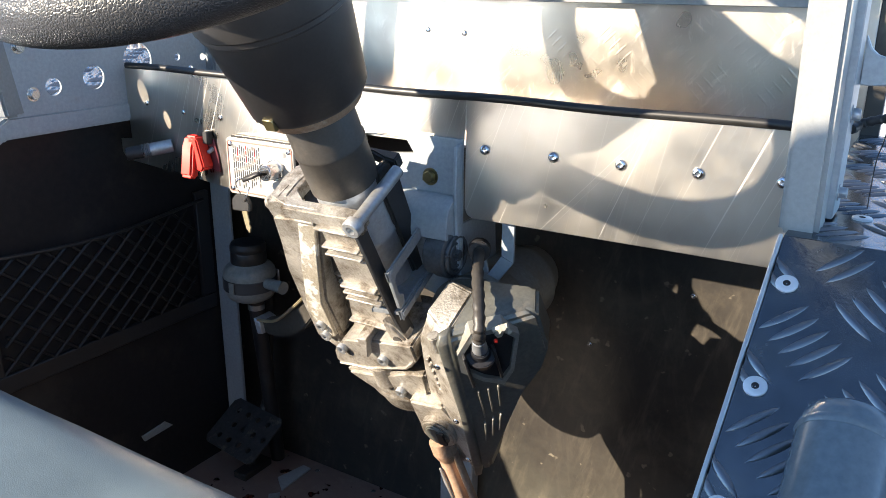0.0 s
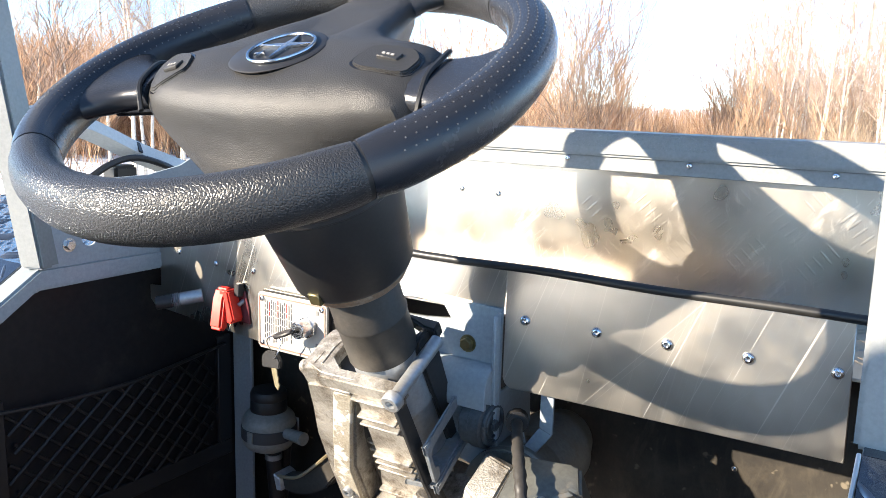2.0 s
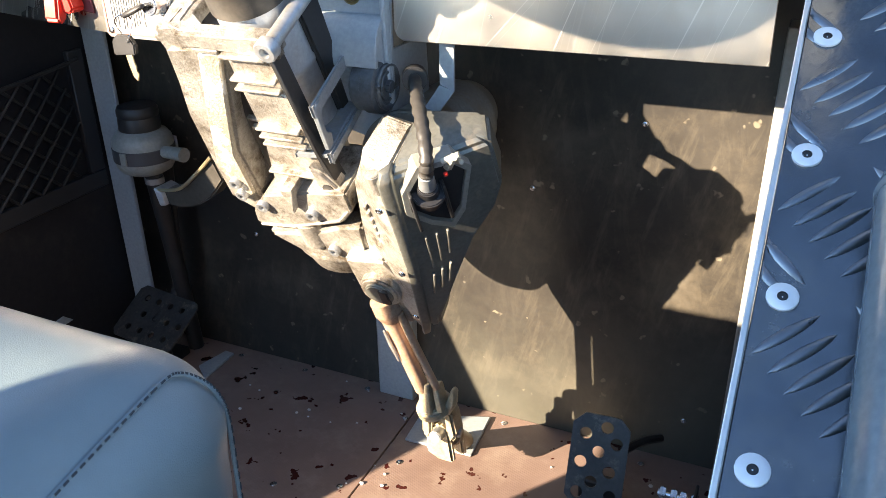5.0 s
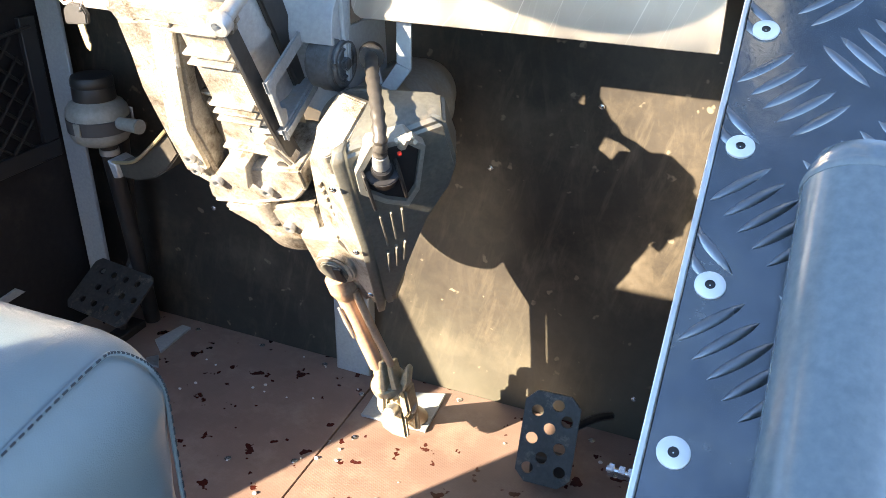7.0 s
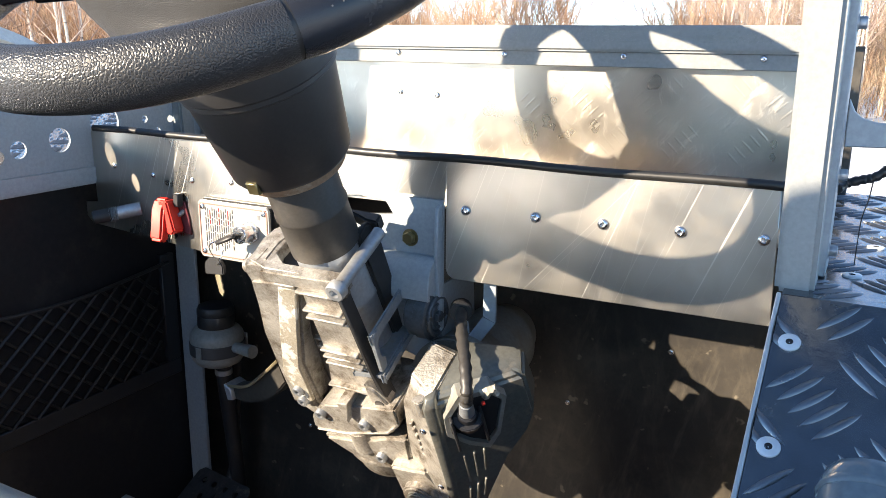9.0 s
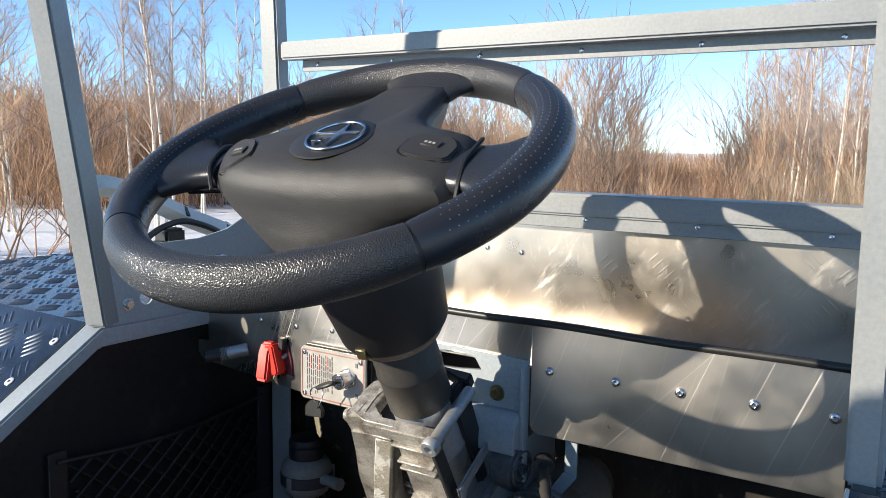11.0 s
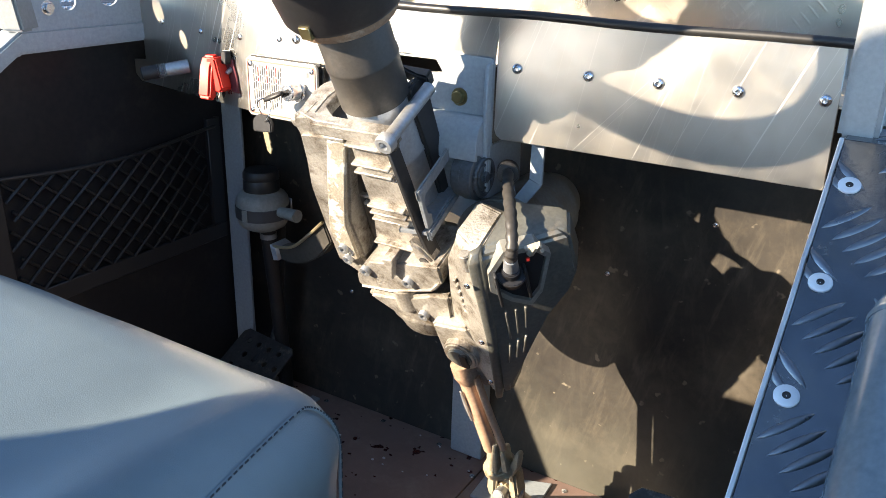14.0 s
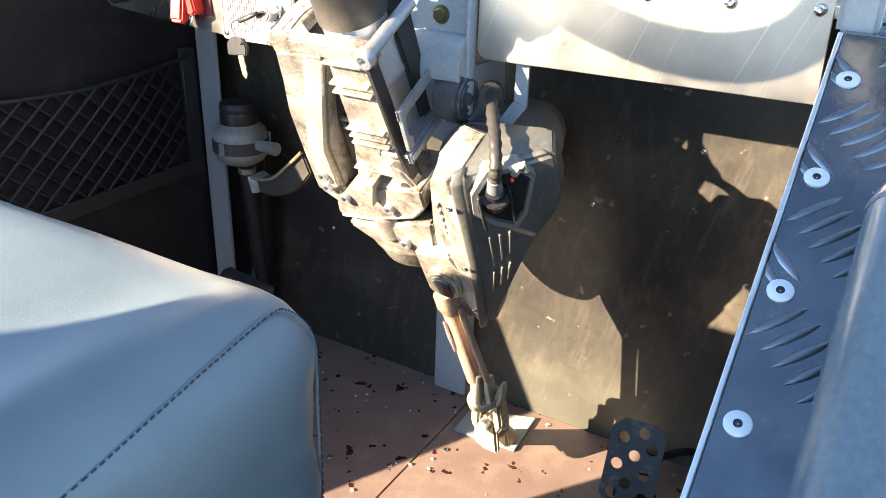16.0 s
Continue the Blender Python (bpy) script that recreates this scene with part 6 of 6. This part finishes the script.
tagged(new("ground", me), "snow-covered ground with dry litter", "ground", kind="structure")


def twig_tree(rng, height, stems, spread_, levels, r0, lean=0.3, up=0.6):
    """Branch skeleton: segments (p, q, rp, rq)."""
    segs, tone = [], [0.5]

    def grow(p, d, length, r, level):
        k = 4 if level < 2 else 3
        for s in range(k):
            bend = 0.13 + 0.05 * level
            d = (d + Vector((rng.gauss(0, bend), rng.gauss(0, bend), rng.gauss(0.05, 0.08)))).normalized()
            q = p + d * (length / k)
            segs.append((p.copy(), q.copy(), r * (1 - 0.8 * s / k), r * (1 - 0.8 * (s + 1) / k), tone[0]))
            p = q
            if level < levels:
                for _ in range(rng.choice((1, 1, 2))):
                    a = rng.uniform(0, 6.28)
                    side = Vector((math.cos(a), math.sin(a), rng.uniform(-0.1, 0.5)))
                    nd = (d * up + side * (1 - up) * 1.3).normalized()
                    grow(p, nd, length * rng.uniform(0.38, 0.62), r * 0.5 * (1 - 0.5 * s / k), level + 1)

    for stem in range(stems):
        tone[0] = (stem * 0.37 + rng.random() * 0.3) % 1
        a = rng.uniform(0, 6.28)
        base = Vector((math.cos(a), math.sin(a), 0)) * rng.uniform(0, spread_)
        d = Vector((rng.gauss(0, lean), rng.gauss(0, lean), 1)).normalized()
        grow(base, d, height * rng.uniform(0.65, 1.0), r0 * rng.uniform(0.6, 1), 0)
    return segs


def seg_mesh(segs, sides=3, thin=0.0016):
    V = np.zeros((len(segs) * sides * 2, 4))
    F = np.zeros((len(segs) * sides, 4), dtype=int)
    for i, (p, q, rp, rq, *tone) in enumerate(segs):
        V[i * 2 * sides:(i + 1) * 2 * sides, 3] = tone[0] if tone else (i * 0.618) % 1
        d = (q - p).normalized()
        a = d.orthogonal().normalized()
        b = d.cross(a)
        for k in range(sides):
            t = 2 * math.pi * k / sides
            o = math.cos(t) * a + math.sin(t) * b
            V[i * 2 * sides + k, :3] = p + o * max(rp, thin)
            V[i * 2 * sides + sides + k, :3] = q + o * max(rq, thin)
            F[i * sides + k] = [i * 2 * sides + k, i * 2 * sides + (k + 1) % sides, i * 2 * sides + sides + (k + 1) % sides, i * 2 * sides + sides + k]
    return V, F


def mesh_from(name, V, F, mat):
    me = bpy.data.meshes.new(name)
    me.vertices.add(len(V))
    me.vertices.foreach_set("co", V[:, :3].astype(np.float32).ravel())
    me.attributes.new("tone", "FLOAT", "POINT").data.foreach_set("value", V[:, 3].astype(np.float32))
    me.loops.add(len(F) * 4)
    me.loops.foreach_set("vertex_index", F.astype(np.int32).ravel())
    me.polygons.add(len(F))
    me.polygons.foreach_set("loop_start", np.arange(0, len(F) * 4, 4, dtype=np.int32))
    me.update(calc_edges=True)
    me.materials.append(mat)
    return me


rng = random.Random(7)
shrubs = [seg_mesh(twig_tree(rng, 3.3, 12, 0.75, 1, 0.023, 0.12, 0.78), 3, 0.0085) for _ in range(12)]


far_shrubs = [seg_mesh(twig_tree(rng, 3.3, 26, 0.9, 0, 0.016, 0.13, 0.8), 3, 0.0080) for _ in range(8)]


def thicket(name, count, a0, a1, d0, d1, label, size=(0.7, 1.15), mat=TWIG):
    Vs, Fs, base = [], [], 0
    for _ in range(count):
        a, d = radians(rng.uniform(a0, a1)), math.sqrt(rng.uniform(d0 * d0, d1 * d1))
        V, F = rng.choice(far_shrubs if d > 27 or a > radians(80) else shrubs)
        t, s = rng.uniform(0, 6.28), rng.uniform(*size)
        c, sn = math.cos(t) * s, math.sin(t) * s
        W = np.empty_like(V)
        W[:, 0] = V[:, 0] * c - V[:, 1] * sn - math.sin(a) * d
        W[:, 1] = V[:, 0] * sn + V[:, 1] * c + math.cos(a) * d
        W[:, 2] = V[:, 2] * s + GZ - 0.05
        W[:, 3] = (V[:, 3] + rng.random()) % 1
        Vs.append(W)
        Fs.append(F + base)
        base += len(V)
    ob = new(name, mesh_from(name, np.concatenate(Vs), np.concatenate(Fs), mat))
    return tagged(ob, label, "bushes", kind="stuff")


thicket("willow_thicket", 60, 27, 36, 21, 36, "dense leafless orange-brown willow thicket on snow", (0.58, 0.86))
thicket("willow_thicket", 60, 18, 27, 21, 36, "low leafless orange-brown willow thicket on snow", (0.36, 0.56))
thicket("willow_thicket", 400, 36, 66, 20, 36, "dense leafless orange-brown willow thicket on snow", (0.50, 0.80))
thicket("willow_thicket", 90, -12, 9.0, 23, 35, "dense leafless orange-brown willow thicket below birches", (0.58, 0.90), SCRUB)
thicket("willow_thicket", 20, 9.0, 13.2, 22, 33, "leafless orange-brown willow thicket below birches", (0.48, 0.78), SCRUB)
thicket("gap_thicket", 30, 13.2, 18, 21, 32, "low leafless willows in a gap of the thicket", (0.26, 0.38))
thicket("far_thicket", 90, 24, 36, 37, 55, "leafless brown thicket farther off", (0.7, 1.0))
thicket("far_thicket", 90, 13, 24, 40, 60, "leafless brown thicket farther off", (0.45, 0.62))
thicket("far_thicket", 500, 36, 66, 37, 60, "leafless brown thicket farther off", (1.0, 1.45))
thicket("birch_scrub", 46, -12, 12.6, 16.8, 19.2, "tan leafless scrub in front of a birch stand", (0.24, 0.44), SCRUB)
thicket("birch_scrub", 22, 12.6, 28, 16.8, 19.2, "low reddish leafless scrub standing in thin snow", (0.20, 0.34))
thicket("low_thicket", 40, 13, 18, 28, 44, "low leafless thicket far off in a gap", (0.34, 0.52))
thicket("edge_thicket", 130, -12, 9.5, 34, 48, "leafless thicket below a stand of birches", (1.0, 1.6), CROWN)
thicket("front_willows", 95, -12, 66, 18.5, 24, "low leafless willow scrub at the edge of the snow", (0.22, 0.42))
thicket("rear_thicket", 60, 66, 110, 34, 50, "leafless brown thicket beyond the clearing", (0.7, 1.0))
thicket("rear_thicket", 130, 110, 348, 20, 38, "leafless brown thicket round the clearing", (0.6, 1.0))
thicket("near_bushes", 3, 63, 69, 10, 13, "thin leafless bush near the vehicle", (0.45, 0.7), BARE)


def bush(angle, dist, height, stems, seed):
    """One leafless bush with its stems fanning out, near enough to tell its twigs apart."""
    r = random.Random(seed)
    V, F = seg_mesh(twig_tree(r, height * 0.72, stems + (4 if dist > 15 else 0), 0.5, 2 if dist > 15 else 3, 0.017, 0.22, 0.72), 4, 0.0050 if dist > 15 else 0.0026)
    V += np.array([-math.sin(radians(angle)) * dist, math.cos(radians(angle)) * dist, GZ - 0.05, 0])
    return tagged(new("willow_bush", mesh_from("willow_bush", V, F, TWIG if seed % 3 and angle != 57.0 else BARE)), "leafless many-stemmed willow bush on snow", "bush", "willow bushes")


for i, (ang, dist, h, stems) in enumerate([(26.0, 20, 4.4, 9), (23.8, 20, 4.6, 10), (22.2, 19, 4.3, 10), (20.4, 20, 3.6, 8), (13.4, 21, 3.2, 8), (12.2, 21, 3.6, 8), (10.4, 20, 2.6, 6), (7, 20, 2.4, 6), (3.5, 21, 2.6, 6), (30, 21, 4.2, 8), (34, 22, 4.0, 7), (57.0, 9.0, 2.9, 2), (60.3, 9.5, 2.7, 5), (61.8, 12, 3.2, 6), (63.5, 11, 3.0, 4), (50, 20, 3.4, 6), (45, 21, 3.4, 6), (41, 20, 3.4, 6)]):
    bush(ang, dist, h, stems, 40 + i)


def birch(name, angle, dist, height, stems, seed, label):
    r = random.Random(seed)
    th = thing(name, (-math.sin(radians(angle)) * dist, math.cos(radians(angle)) * dist, GZ - 0.05), label, "tree", "birches")
    crown = []
    for sidx in range(stems):
        trunk = []
        p = Vector((r.gauss(0, 0.12), r.gauss(0, 0.12), 0))
        d = Vector((r.gauss(0, 0.03), r.gauss(0, 0.03), 1)).normalized()
        n = 14
        h = height * r.uniform(0.75, 1)
        for k in range(n):
            d = (d + Vector((r.gauss(0, 0.024), r.gauss(0, 0.024), 0.03))).normalized()
            q = p + d * h / n
            r0, r1 = 0.025 * (1 - k / n) ** 0.8 + 0.005, 0.025 * (1 - (k + 1) / n) ** 0.8 + 0.004
            trunk.append((p.copy(), q.copy(), r0, r1))
            if k > 2:
                for _ in range(r.choice((1, 1, 2, 3))):
                    a = r.uniform(0, 6.28)
                    bd = Vector((math.cos(a), math.sin(a), r.uniform(0.7, 1.9))).normalized()
                    L = h * r.uniform(0.10, 0.30) * (1.15 - k / n)
                    bp = p.copy()
                    for s in range(4):
                        bd = (bd + Vector((r.gauss(0, 0.12), r.gauss(0, 0.12), 0.04))).normalized()
                        bq = bp + bd * L / 4
                        crown.append((bp.copy(), bq.copy(), 0.011 * (1 - s / 4) + 0.002, 0.011 * (1 - (s + 1) / 4) + 0.002))
                        for _ in range(4):
                            td = (bd * 0.8 + Vector((r.gauss(0, 0.5), r.gauss(0, 0.5), r.gauss(0.2, 0.3)))).normalized()
                            e = bq + td * L * r.uniform(0.2, 0.6)
                            crown.append((bq.copy(), e, 0.003, 0.0022))
                            for _ in range(2):
                                ud = (td + Vector((r.gauss(0, 0.5), r.gauss(0, 0.5), r.gauss(-0.1, 0.4)))).normalized()
                                crown.append((e.copy(), e + ud * L * 0.28, 0.0022, 0.0016))
                        bp = bq
            p = q
        V, F = seg_mesh(trunk, 8)
        new("trunk", mesh_from("trunk", V, F, BIRCH)).parent = th
    V, F = seg_mesh(crown, 3)
    new("crown", mesh_from("crown", V, F, CROWN)).parent = th
    return th


first_stand = [(52.5, 15, 6.5, 3), (49.5, 17, 5.6, 2), (47, 19, 5.5, 2), (36.8, 27, 7.2, 2), (56.5, 20, 6, 2), (61, 16, 6.0, 2), (64, 19, 7, 3), (43, 24, 5.0, 1), (12.6, 24, 5.2, 3), (11.4, 22, 5.6, 3), (10.3, 21, 5.6, 3), (9.2, 20, 6.2, 3), (8.2, 22, 6.6, 3), (7, 19, 6.4, 3), (5.6, 20, 7.2, 3), (4.4, 19, 7.2, 3), (3, 20, 7.6, 3), (1.6, 19, 7.6, 3), (0, 20, 8, 3), (-3, 26, 9, 3), (-7, 24, 9, 3)]
single_birches = [(20, 26, 3.8, 3), (23, 25, 4.2, 3), (26, 27, 4.4, 3), (30, 30, 4.2, 2), (54.2, 16, 6.6, 1), (51.0, 15.5, 7.0, 1), (46.0, 18, 6.2, 1), (58.4, 18, 6.4, 1), (39.5, 24, 6.6, 1), (33.5, 26, 5.2, 1)]
for i, (ang, dist, h, stems) in enumerate(first_stand + single_birches):
    birch("birch_tree", ang, dist, h, stems, 100 + i, "slender leafless birch with pale bark" if stems < 3 else "clump of leafless birches with pale bark")
